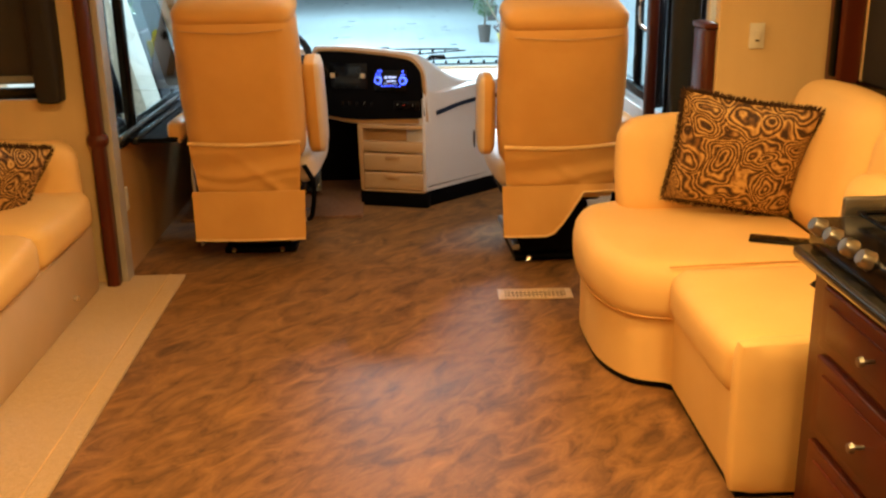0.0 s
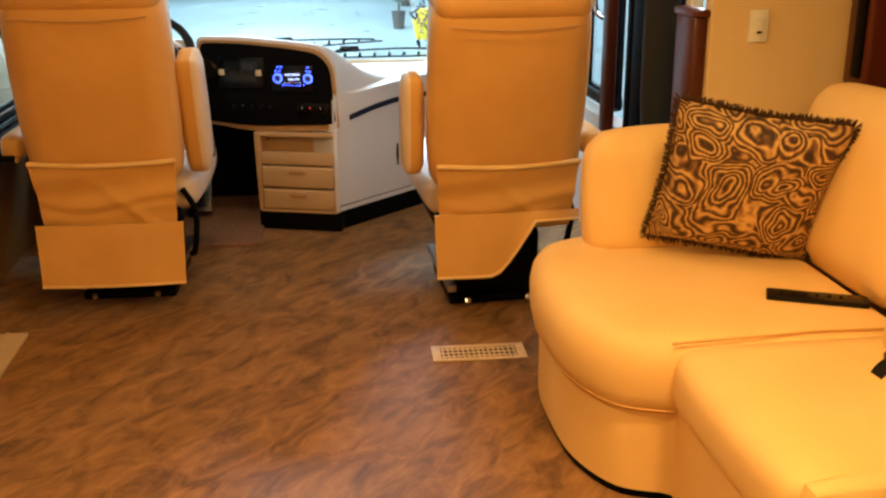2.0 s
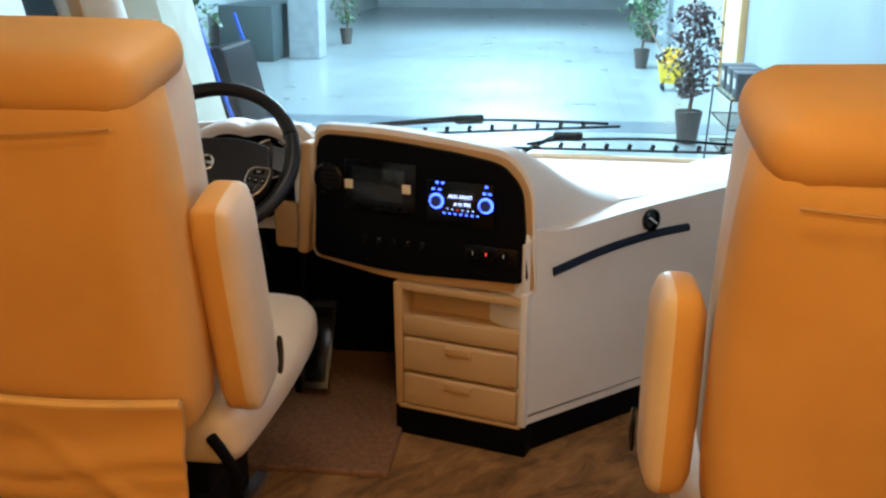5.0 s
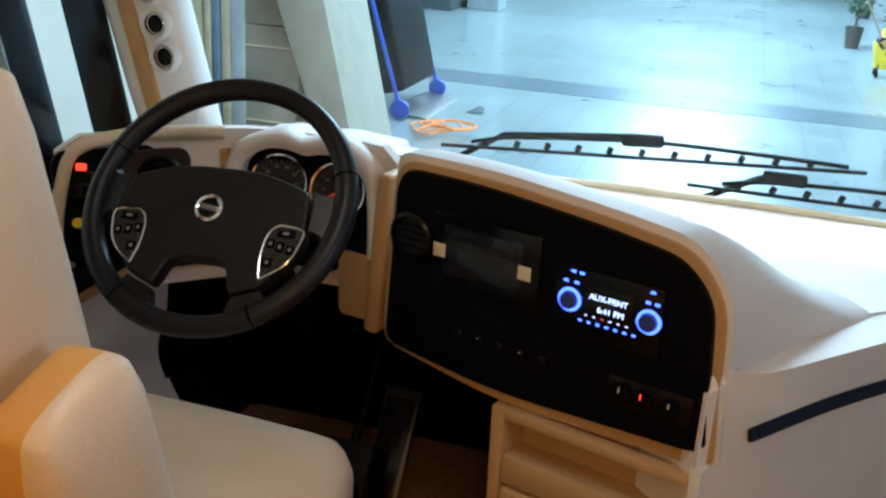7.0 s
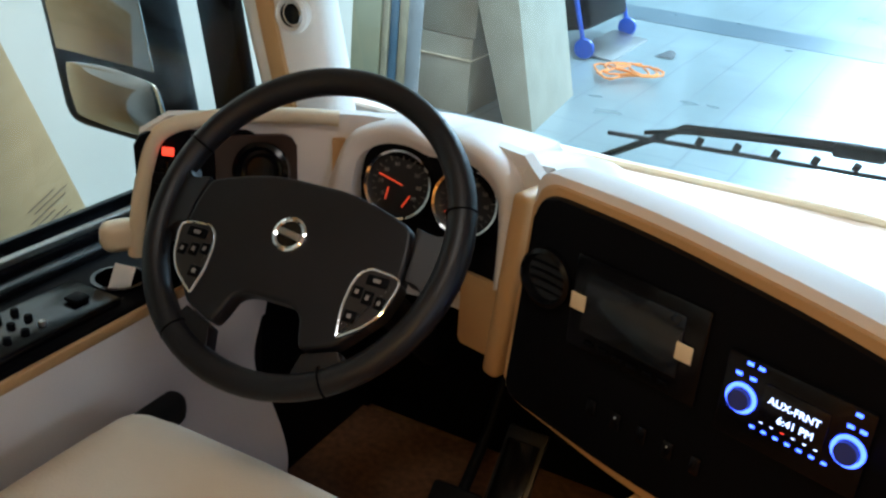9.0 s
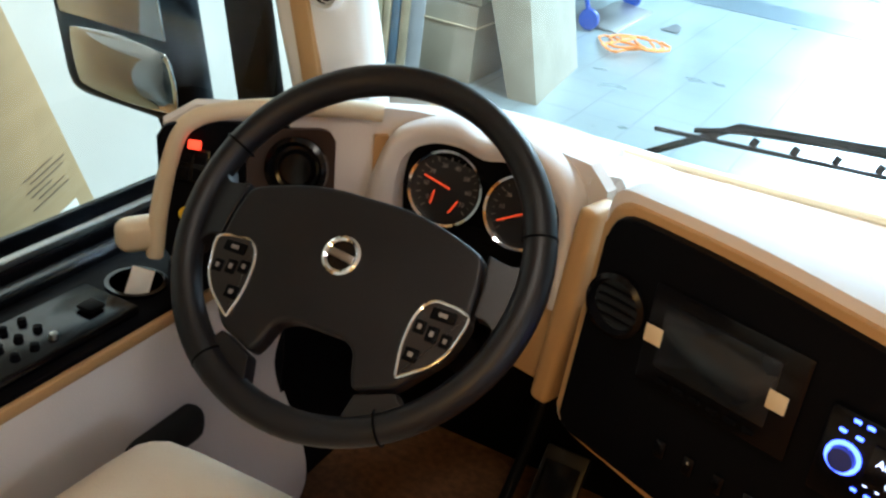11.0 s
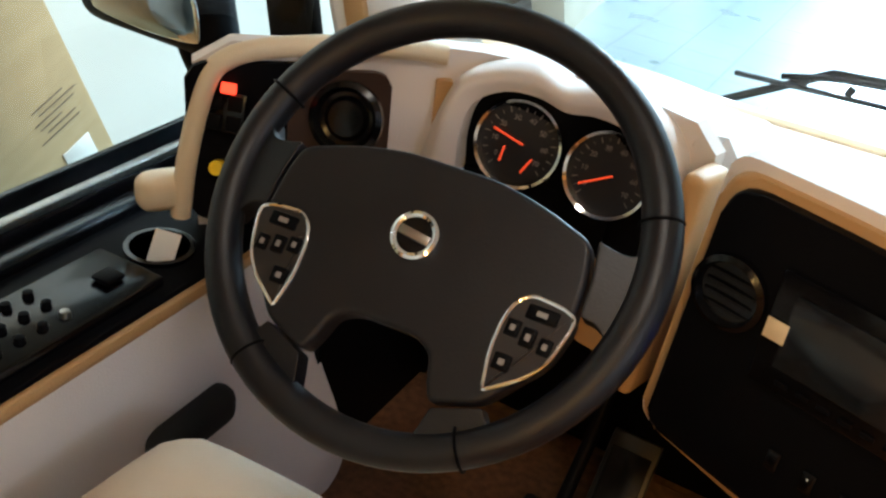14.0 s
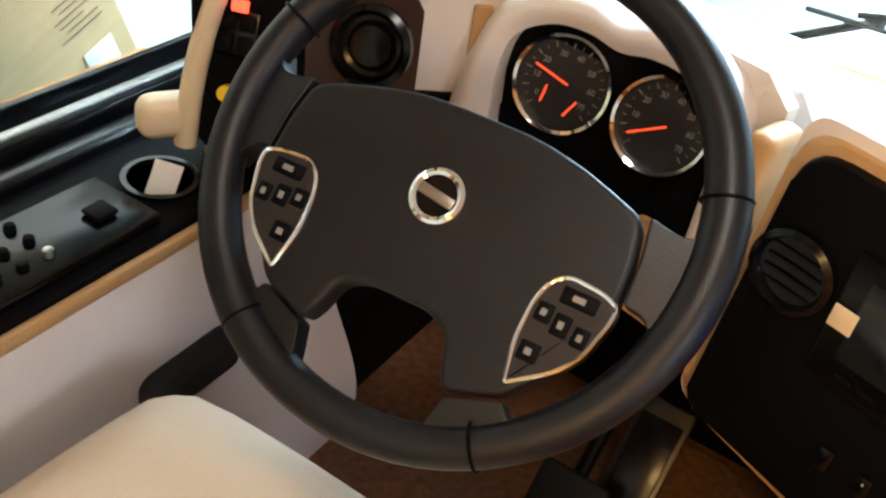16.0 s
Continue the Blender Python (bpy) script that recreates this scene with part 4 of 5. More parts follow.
def slab(outline, z0, z1, r, material, name, parent, label="", slope=0.0, start=0.16):
    """A padded plate from an outline in the wheel's plane; past start it slopes down to the rim."""
    bm = bmesh.new()
    steps = [(z0, -r * 0.4), (z0 + 0.004, 0.0), (z1 - r, 0.0)]
    steps += [(z1 - r + r * math.sin(radians(a)), -r + r * math.cos(radians(a))) for a in (22, 45, 68, 90)] + [(z1, -r - 0.0015)]
    rings = []
    for z, d in steps:
        rings.append([bm.verts.new((x, y, z - slope * max(0, math.hypot(x, y) - start))) for x, y in grown(outline, d)])
    for a, c in zip(rings, rings[1:]):
        for k in range(len(a)):
            bm.faces.new((a[k - 1], a[k], c[k], c[k - 1]))
    bm.faces.new(rings[0][::-1])
    bm.faces.new(rings[-1])
    bmesh.ops.recalc_face_normals(bm, faces=bm.faces[:])
    return part(name, bm, material, parent, label)


half = [(0.050, 0.058), (0.100, 0.048), (0.152, 0.030), (0.1595, -0.003), (0.161, -0.030), (0.162, -0.056), (0.148, -0.094), (0.112, -0.138), (0.066, -0.155), (0.058, -0.140), (0.050, -0.113), (0.030, -0.104)]
corner = [0.04, 0.03, 0.012, 0.012, 0.012, 0.015, 0.02, 0.010, 0.009, 0.014, 0.018, 0.014]
hub_out = rounded(half + [(-x, y) for x, y in half[::-1]], corner + corner[::-1], 4)
slab(hub_out, -0.014, 0.017, 0.0055, WHEEL_BLACK, "hub_pad", whl, "padded black hub")
for sx in (-1, 1):
    up = [(sx * 0.1555, 0.034), (sx * 0.172, 0.030), (sx * 0.190, 0.030), (sx * 0.203, 0.052), (sx * 0.214, 0.040), (sx * 0.212, -0.052), (sx * 0.196, -0.060), (sx * 0.188, -0.044), (sx * 0.178, -0.037), (sx * 0.1645, -0.036), (sx * 0.1625, -0.003)]
    slab(rounded(up, [0.003, 0.010, 0.014, 0.004, 0.02, 0.004, 0.004, 0.012, 0.010, 0.003, 0.004], 4), -0.016, 0.014, 0.0015, WHEEL_BLACK, "upper_spoke", whl, "", 0.20, 0.165)
    lo = [(sx * 0.069, -0.1575), (sx * 0.113, -0.1410), (sx * 0.119, -0.150), (sx * 0.130, -0.155), (sx * 0.150, -0.140), (sx * 0.164, -0.140), (sx * 0.150, -0.156), (sx * 0.112, -0.186), (sx * 0.078, -0.203), (sx * 0.062, -0.200), (sx * 0.062, -0.186)]
    slab(rounded(lo, [0.003, 0.003, 0.006, 0.010, 0.006, 0.003, 0.02, 0.02, 0.003, 0.003, 0.012], 4), -0.016, 0.010, 0.0012, WHEEL_BLACK, "lower_spoke", whl, "", 0.12, 0.17)
    pod = [(sx * 0.121, -0.033), (sx * 0.150, -0.035), (sx * 0.163, -0.040), (sx * 0.163, -0.052), (sx * 0.155, -0.084), (sx * 0.141, -0.104), (sx * 0.109, -0.127), (sx * 0.102, -0.092), (sx * 0.103, -0.060), (sx * 0.109, -0.042)]
    po = rounded(pod, [0.010, 0.010, 0.006, 0.006, 0.010, 0.012, 0.004, 0.012, 0.010, 0.008])
    pb = slab(po, -0.012, 0.0190, 0.0018, mat("pod_black", (0.02, 0.019, 0.02), 0.3), "button_pod", whl, "button pod")
    part("chrome_edge", tube([(x, y, 0.0185) for x, y in po], 0.0022, 8, True), CHROME, pb, "chrome edge")
    for bx, by, bw, bh in ((0.135, -0.047, 0.030, 0.014), (0.114, -0.066, 0.014, 0.016), (0.147, -0.073, 0.013, 0.016), (0.130, -0.070, 0.014, 0.018), (0.116, -0.098, 0.017, 0.016)):
        k = part("button", rbox((bw, bh, 0.005), (sx * bx, by, 0.0185), 0.002), BLACK, pb)
        part("button_mark", rbox((bw * 0.34, bh * 0.34, 0.001), (sx * bx, by, 0.0212), 0.0003), mat("mark_grey", (0.26, 0.24, 0.23), 0.5), k)
em = part("emblem", lathe([(0.0, 0.0), (0.0165, 0.001), (0.0175, 0.004), (0.0205, 0.0055), (0.0235, 0.004), (0.0245, 0.0)], 36, Matrix.Translation((-0.005, -0.018, 0.0168))), CHROME, whl, "round chrome emblem")
part("emblem_disc", lathe([(0.0165, 0.0), (0.0165, 0.003), (0.0, 0.0032)], 32, Matrix.Translation((-0.005, -0.018, 0.0168))), GLOSS_BLACK, em)
part("emblem_bar", rbox((0.033, 0.009, 0.003), (-0.005, -0.018, 0.0212), 0.001, m=pose(0, 0, 0, 0, 0, -8)), STEEL, em)
for ob in whl.children:
    if ob.name.split(".")[0] in ("hub_pad", "upper_spoke", "lower_spoke", "button_pod", "emblem"):
        ob.matrix_local = Matrix.Translation((0.002, -0.002, 0.0)) @ pose(0, 0, 0, 0, 0, 1.5)
part("column", lathe([(0.050, -0.02), (0.055, -0.06), (0.040, -0.12), (0.030, -0.30), (0.030, -0.60)], 24), BLACK, whl, "black steering column shroud")
part("stalk", tube(smooth_line([(-0.05, 0.02, -0.08), (-0.13, 0.015, -0.075), (-0.185, 0.01, -0.06)]), 0.008), BLACK, whl)
part("column_handle", rbox((0.05, 0.03, 0.02), (-0.135, -0.06, -0.12), 0.006), DASH_TAN, whl)

# pedals and footwell
pdl = empty("accelerator_pedal", pose(-0.595, 5.60, 0.0), "tall metal accelerator pedal on the footwell floor", "pedal")
part("plate", rbox((0.085, 0.012, 0.30), (0, 0, 0.17), 0.004, m=pose(0, 0, 0, -38, 0, 0)), mat("pedal_steel", (0.07, 0.065, 0.06), 0.38, metal=1.0), pdl)
part("tread", rbox((0.068, 0.006, 0.25), (0, -0.010, 0.175), 0.002, m=pose(0, 0, 0, -38)), GLOSS_BLACK, pdl)
pdl = empty("brake_pedal", pose(-0.66, 5.50, 0.0), "black rubber brake pedal above the footwell carpet", "pedal")
part("pad", rbox((0.11, 0.02, 0.09), (0, 0, 0.19), 0.012, m=pose(0, 0, 0, -40)), RUBBER, pdl)
part("arm", tube([(0, 0.02, 0.19), (0, 0.14, 0.30), (0, 0.20, 0.42), (0, 0.24, 0.56)], 0.012), BLACK, pdl)
part("foot", tube([(0, 0.03, 0.16), (0.0, 0.06, 0.02)], 0.012), BLACK, pdl)
# Side wall and firewall are black to stand in for the footwell's shade
structure("wall_footwell_side", rbox((0.03, 0.50, 0.60), (-1.13, 5.76, 0.30), 0), BLACK, "side wall of the footwell, blackened for its shade", "wall")
structure("wall_firewall", rbox((1.2, 0.04, 0.62), (-0.90, 5.98, 0.31), 0), BLACK, "firewall behind the pedals, blackened for the footwell's shade", "wall")
structure("wall_footwell_top", rbox((0.94, 0.36, 0.02), (-0.86, 5.84, 0.60), 0), BLACK, "black underside of the dash above the footwell", "panel")

# driver's side ledge
ldg = empty("driver_ledge", pose(-1.19, 4.95, 0.0), "black side console with switches and a cup holder", "side console")
part("top", rbox((0.175, 1.05, 0.022), (-0.012, -0.08, 0.610), 0.008), BLACK, ldg)
part("back_rail", rbox((0.04, 1.30, 0.035), (-0.115, 0.0, 0.617), 0.010), GLOSS_BLACK, ldg)
part("edge_strip", rbox((0.012, 1.05, 0.020), (0.080, -0.08, 0.604), 0.005), DASH_TAN, ldg)
m = Matrix.Translation((-0.005, 0.275, 0.621))
cup = part("cup_holder", lathe([(0.047, 0.0), (0.047, 0.006), (0.040, 0.006), (0.038, -0.004), (0.036, -0.004), (0.0, -0.003)], 32, m), GLOSS_BLACK, ldg, "round black cup holder")
part("swatch_card", rbox((0.034, 0.002, 0.046), (0.014, 0.262, 0.636), 0.0005, m=pose(0, 0, 0, -22, 18, 42)), PAPER, cup, "folded white card")
swb = part("switch_block", rbox((0.11, 0.26, 0.016), (0.005, 0.085, 0.628), 0.005), GLOSS_BLACK, ldg, "raised switch block")
part("joystick", rbox((0.03, 0.03, 0.007), (0.015, 0.165, 0.641), 0.005), BLACK, swb)
for i in range(4):
    for j in range(3):
        part("toggle", lathe([(0.0075, 0.0), (0.006, 0.008), (0.0, 0.010)], 10, Matrix.Translation((-0.028 + j * 0.03, -0.015 + i * 0.032, 0.635))), STEEL if (i + j) % 4 == 1 else BLACK, swb)


def side_panel(u, v):
    y = 4.62 + 0.90 * u
    z = 0.60 - 0.60 * v
    bulge = 0.055 * math.exp(-((v - 0.80) / 0.22) ** 2) - 0.03 * math.exp(-((v - 0.42) / 0.16) ** 2)
    return Vector((-1.118 + bulge * (0.3 + 0.7 * u), y, z))


sp = tagged(part("driver_side_panel", sheet(side_panel, 30, 24, 0.012), DASH_CREAM), "pale moulded side panel with an oval pocket", "panel")
# No hollow is cut: a black block gives the shade inside the pocket
part("pocket", rbox((0.05, 0.16, 0.065), (-1.108, 5.19, 0.385), 0.024, 4), mat("pocket_shade", (0.004, 0.004, 0.004), 0.8), sp, "oval pocket, its shade a black block")

# ---- corner sofa ----
cso = empty("corner_sofa", pose(-0.012, 0.05, 0), "honey leather corner sofa with a rounded chaise end", "sofa")
chaise = smooth_line([(0.845, 2.70, 0), (0.72, 2.76, 0), (0.645, 2.92, 0), (0.628, 3.12, 0), (0.640, 3.34, 0), (0.70, 3.52, 0), (0.85, 3.60, 0)], 6)
foot = [(p.x, p.y) for p in chaise] + [(1.66, 3.60), (1.66, 2.00), (0.845, 2.00)]


def upright(outline, z0, z1, r, seg=3, swell=0.0):
    bm = bmesh.new()
    a = [bm.verts.new((x, y, z0)) for x, y in outline]
    b = [bm.verts.new((x, y, z1)) for x, y in outline]
    bm.faces.new(a[::-1])
    top = bm.faces.new(b)
    for i in range(len(a)):
        bm.faces.new((a[i - 1], a[i], b[i], b[i - 1]))
    if r:
        bmesh.ops.bevel(bm, geom=list(top.edges), offset=r, segments=seg, affect="EDGES", profile=0.5)
    return bm


part("plinth", upright(grown(foot, -0.02), 0.0, 0.03, 0), BLACK, cso, "black recessed plinth", False)
part("base", upright(grown(foot, -0.012), 0.025, 0.30, 0.012), SOFA, cso, "leather covered base")
ch2 = [(p.x, p.y) for p in chaise] + [(1.45, 3.58), (1.45, 2.69)]


def padded(outline, levels):
    """A cushion from one outline, set out by so much at each height."""
    bm = bmesh.new()
    rings = [[bm.verts.new((x, y, z)) for x, y in grown(outline, d)] for z, d in levels]
    for a, c in zip(rings, rings[1:]):
        for i in range(len(a)):
            bm.faces.new((a[i - 1], a[i], c[i], c[i - 1]))
    bm.faces.new(rings[0][::-1])
    bm.faces.new(rings[-1])
    return bm


part("chaise_cushion", padded(ch2, [(0.262, -0.004), (0.275, 0.010), (0.31, 0.020), (0.37, 0.022), (0.41, 0.014), (0.437, -0.004), (0.450, -0.022), (0.456, -0.040), (0.459, -0.058)]), SOFA, cso)
part("chaise_piping", tube([(x, y, 0.268) for x, y in grown(ch2, 0.006)][:-2], 0.005, 6), LEATHER, cso)
part("seat_cushion", puffy(0.635, 0.645, 0.185, 0.06, 0.012, 10, Matrix.Translation((1.145, 2.385, 0.362))), SOFA, cso)
part("seat_seam", tube([(0.83, 2.695, 0.452), (1.0, 2.70, 0.455), (1.2, 2.71, 0.456), (1.44, 2.70, 0.456)], 0.003, 6), LEATHER, cso)
part("arm_end", puffy(0.64, 0.075, 0.46, 0.035, 0.004, 6, Matrix.Translation((1.150, 2.025, 0.245))), SOFA, cso, "slim rounded sofa arm")
part("end_bolster", puffy(0.62, 0.17, 0.40, 0.075, 0.02, 9, Matrix.Translation((1.14, 3.50, 0.605)) @ pose(0, 0, 0, -6)), SOFA, cso, "rounded end bolster")
for yc, zz in ((3.10, 0.70), (2.42, 0.66)):
    part("back_cushion", puffy(0.19, 0.66, 0.52, 0.085, 0.02, 9, Matrix.Translation((1.54, yc, zz)) @ pose(0, 0, 0, 0, 8)), SOFA, cso, "puffed back cushion")
part("arm_cushion", puffy(0.15, 0.42, 0.36, 0.06, 0.015, 8, Matrix.Translation((1.40, 2.42, 0.60)) @ pose(0, 0, 0, 0, 10)), SOFA, cso)


def pillow(m, w, label):
    p = empty("throw_pillow", m, label, "pillow", "throw pillows")

    def shape(u, v, s):
        a, b = 2 * u - 1, 2 * v - 1
        pin = 1 - 0.06 * (1 - abs(a)) * abs(b) - 0.06 * (1 - abs(b)) * abs(a)
        h = 0.085 * (max(0, 1 - a ** 2) * max(0, 1 - b ** 2)) ** 0.42
        return Vector((a * w / 2 * pin, s * h, b * w / 2 * pin))
    bm = sheet(lambda u, v: shape(u, v, 1), 18, 18)
    bm2 = sheet(lambda u, v: shape(u, v, -1), 18, 18)
    tmp = bpy.data.meshes.new("half")
    bm2.to_mesh(tmp)
    bm2.free()
    bm.from_mesh(tmp)
    bpy.data.meshes.remove(tmp)
    bmesh.ops.remove_doubles(bm, verts=bm.verts[:], dist=1e-5)
    part("cover", bm, PAISLEY, p, "brown and gold paisley cover")
    rng = random.Random(4)
    bm = bmesh.new()
    edge = [(t, 0.0) for t in [i / 90 for i in range(90)]] + [(1.0, i / 90) for i in range(90)] + [(1 - i / 90, 1.0) for i in range(90)] + [(0.0, 1 - i / 90) for i in range(90)]
    for u, v in edge:
        c = shape(u, v, 0)
        out = Vector((2 * u - 1, 0, 2 * v - 1))
        out = Vector((round(out.x, 0) if abs(out.x) > 0.99 else 0, 0, round(out.z, 0) if abs(out.z) > 0.99 else 0))
        for k in range(5):
            d = (out + Vector((rng.uniform(-0.7, 0.7), rng.uniform(-0.9, 0.9), rng.uniform(-0.7, 0.7)))).normalized() * rng.uniform(0.014, 0.024)
            s = d.cross(Vector((0, 1, 0.3))).normalized() * 0.0022
            q = [bm.verts.new(c + s), bm.verts.new(c - s), bm.verts.new(c + d - s * 0.6), bm.verts.new(c + d + s * 0.6)]
            bm.faces.new(q)
    fr_ = part("fringe", bm, mat("brush_fringe", (0.075, 0.035, 0.02), 0.9), p, "dark brown brush fringe")
    fr_["kind"] = "stuff"
    return p


pillow(pose(1.20, 3.26, 0.705, 20, 8, -16), 0.475, "brown and gold paisley pillow with dark fringe on the corner sofa")
pillow(pose(-1.70, 3.55, 0.60, 30, 15, 50), 0.40, "dark paisley throw pillow lying on the slide-out sofa")
rm = empty("remote_control", pose(1.29, 2.95, 0.462, 0, 0, -24), "flat black remote lying on the corner sofa", "remote control")
part("body", rbox((0.26, 0.065, 0.016), (0, 0, 0.004), 0.006), GLOSS_BLACK, rm)
for i in range(6):
    part("button", rbox((0.010, 0.010, 0.004), (-0.09 + i * 0.03, 0.0, 0.013), 0.002), BLACK, rm)
sb = empty("seat_belt", pose(1.36, 2.57, 0.46), "black seat belt with buckles lying on the corner sofa", "seat belt")
part("webbing", sheet(lambda u, v: Vector((0.05 - 0.20 * u + 0.03 * math.sin(5 * u), 0.10 - 0.22 * u + 0.045 * v, 0.004 + 0.010 * math.sin(math.pi * u))), 14, 3, 0.003), RUBBER, sb)
part("buckle", rbox((0.085, 0.045, 0.022), (0.0, 0.08, 0.012), 0.008, m=pose(0, 0, 0, 0, 0, 25)), GLOSS_BLACK, sb)
part("buckle", rbox((0.10, 0.05, 0.020), (-0.06, -0.03, 0.012), 0.008, m=pose(0, 0, 0, 0, 0, -20)), GLOSS_BLACK, sb)
part("button", rbox((0.03, 0.03, 0.006), (-0.07, -0.03, 0.024), 0.002), mat("belt_grey", (0.25, 0.25, 0.26), 0.4), sb)

# ---- slide-out sofa ----
ls = empty("slide_out_sofa", pose(0, 0, 0), "tan leather slide-out sofa with rolled arm", "sofa")
part("base", rbox((0.78, 4.0, 0.30), (-1.825, 1.95, 0.165), 0.012), mat("taupe_leather", (0.62, 0.45, 0.27), 0.5, dark=(0.56, 0.40, 0.23), scale=4, bump=0.25), ls, "taupe leather sofa base")
for i, yc in enumerate((3.62, 2.95, 2.28, 1.61, 0.94)):
    part("seat_cushion", puffy(0.84, 0.66, 0.18, 0.055, 0.018, 9, Matrix.Translation((-1.84, yc, 0.395))), SOFA, ls)
part("arm", puffy(0.74, 0.16, 0.42, 0.075, 0.01, 9, Matrix.Translation((-1.84, 3.945, 0.485))), SOFA, ls, "rolled sofa arm")
part("back", puffy(0.20, 3.9, 0.55, 0.09, 0.02, 9, Matrix.Translation((-2.14, 1.95, 0.70))), SOFA, ls)
part("lock", lathe([(0.0, 0.022), (0.012, 0.020), (0.014, 0.0)], 16, pose(-1.436, 3.60, 0.10, 0, 90, 0)), CHROME, ls, "small chrome lock")

# ---- galley cabinet and cooktop ----
gc = empty("galley_cabinet", pose(0, 0, 0), "cherry wood galley cabinet with panelled drawers", "cabinet")
part("body", rbox((0.72, 3.6, 0.73), (1.325, 0.16, 0.365), 0.006), CHERRY, gc)
for yc in (1.55, 0.85):
    for z0, z1 in ((0.54, 0.70), (0.31, 0.52), (0.06, 0.29)):
        d = part("drawer", rbox((0.022, 0.64, z1 - z0), (0.958, yc, (z0 + z1) / 2), 0.008, 3), CHERRY, gc)
        part("drawer_panel", rbox((0.010, 0.54, z1 - z0 - 0.07), (0.945, yc, (z0 + z1) / 2), 0.004), CHERRY, d)
        zz = (z0 + z1) / 2 + 0.01
        part("knob", lathe([(0.005, 0.0), (0.005, 0.022), (0.013, 0.026), (0.011, 0.036), (0.0, 0.039)], 16, Matrix.Translation((0.940, yc + 0.02, zz)) @ pose(0, 0, 0, 0, -90)), STEEL, d, "round brushed metal knob")
ct = empty("galley_worktop", pose(0, 0, 0.731), "dark polished stone galley worktop", "worktop")
part("slab", rbox((0.78, 3.66, 0.035), (1.30, 0.16, 0.018), 0.014, 3), mat("dark_stone", (0.03, 0.028, 0.026), 0.12, dark=(0.012, 0.011, 0.010), scale=40, mix=1.0), ct)
ck = empty("gas_cooktop", pose(1.17, 1.70, 0.768), "black gas cooktop with chrome knobs and wire grates", "cooktop")
part("tray", rbox((0.46, 0.54, 0.075), (0, 0, 0.036), 0.014, 3), GLOSS_BLACK, ck)
for i in range(4):
    part("knob", lathe([(0.023, 0.0), (0.021, 0.020), (0.016, 0.030), (0.0, 0.031)], 20, pose(-0.226, 0.20 - i * 0.085, 0.062, 0, -62)), STEEL, ck, "chrome control knob")
for yc in (-0.12, 0.12):
    g = part("grate", tube([(-0.13, yc - 0.10, 0.092), (0.16, yc - 0.10, 0.092), (0.16, yc + 0.10, 0.092), (-0.13, yc + 0.10, 0.092)], 0.006, 8, True), GLOSS_BLACK, ck, "black wire grate")
    part("grate_bar", tube([(-0.13, yc, 0.094), (0.16, yc, 0.094)], 0.005, 8), GLOSS_BLACK, g)
    part("grate_bar", tube([(0.015, yc - 0.10, 0.094), (0.015, yc + 0.10, 0.094)], 0.005, 8), GLOSS_BLACK, g)
    part("burner", lathe([(0.045, 0.06), (0.045, 0.078), (0.030, 0.084), (0.0, 0.085)], 24, Matrix.Translation((0.015, yc, 0))), BLACK, ck)
part("back_guard", rbox((0.40, 0.02, 0.12), (0.05, 0.27, 0.06), 0.008), STEEL, ck)
sg = tagged(part("warning_label", rbox((0.20, 0.003, 0.085), (1.30, 1.952, 0.845), 0.001), PAPER), "white warning label with a red heading", "label")
part("red_heading", rbox((0.19, 0.002, 0.016), (1.30, 1.949, 0.872), 0), mat("label_red", (0.6, 0.03, 0.02), 0.6), sg)
for i in range(4):
    part("text_bar", rbox((0.17 - 0.02 * (i % 2), 0.002, 0.005), (1.30, 1.949, 0.852 - i * 0.013), 0), mat("label_pink", (0.65, 0.4, 0.35), 0.6), sg)

# lamps in the ceiling, all unseen; the last is added over the cab
for lx, ly in ((-0.55, 0.2), (0.75, 0.2), (-0.55, 1.9), (0.75, 1.9), (0.15, 3.3), (-0.35, 4.55)):
    cl = empty("ceiling_lamp", pose(lx, ly, 2.10), "unseen square recessed warm ceiling lamp", "ceiling lamp", "ceiling lamps")
    part("frame", rbox((0.30, 0.30, 0.03), (0, 0, -0.012), 0.008), WHITE, cl)
    part("diffuser", rbox((0.24, 0.24, 0.008), (0, 0, -0.030), 0.003), LAMP_GLASS, cl)

# ---- the hall outside ----
GZ = -1.0


def tile_material():
    m = mat("hall_tile", (0.21, 0.245, 0.24), 0.3, dark=(0.165, 0.195, 0.19), scale=1.5, mix=0.8, coat=0.2)
    nt = m.node_tree
    b = nt.nodes["Principled BSDF"]
    tc = [n for n in nt.nodes if n.type == "TEX_COORD"][0]
    br = nt.nodes.new("ShaderNodeTexBrick")
    br.offset, br.squash = 0.0, 1.0
    br.inputs["Scale"].default_value = 1.0
    br.inputs["Brick Width"].default_value, br.inputs["Row Height"].default_value, br.inputs["Mortar Size"].default_value = 0.42, 0.42, 0.011
    old = b.inputs["Base Color"].links[0].from_socket
    nt.links.new(tc.outputs["Object"], br.inputs["Vector"])
    nt.links.new(old, br.inputs["Color1"])
    nt.links.new(old, br.inputs["Color2"])
    br.inputs["Mortar"].default_value = (0.13, 0.155, 0.155, 1)
    nt.links.new(br.outputs["Color"], b.inputs["Base Color"])
    return m


structure("ground", rbox((120, 160, 0.2), (0, 30, GZ - 0.1), 0), tile_material(), "pale tiled showroom floor", "ground")
structure("hall_wall_front", rbox((60, 0.3, 7), (0, 46, GZ + 3.5), 0), HALL_WALL, "pale far wall of the showroom hall", "wall")
structure("hall_wall_right", rbox((0.3, 60, 7), (3.4, 27, GZ + 3.5), 0), HALL_WALL, "pale side wall of the showroom hall", "wall")
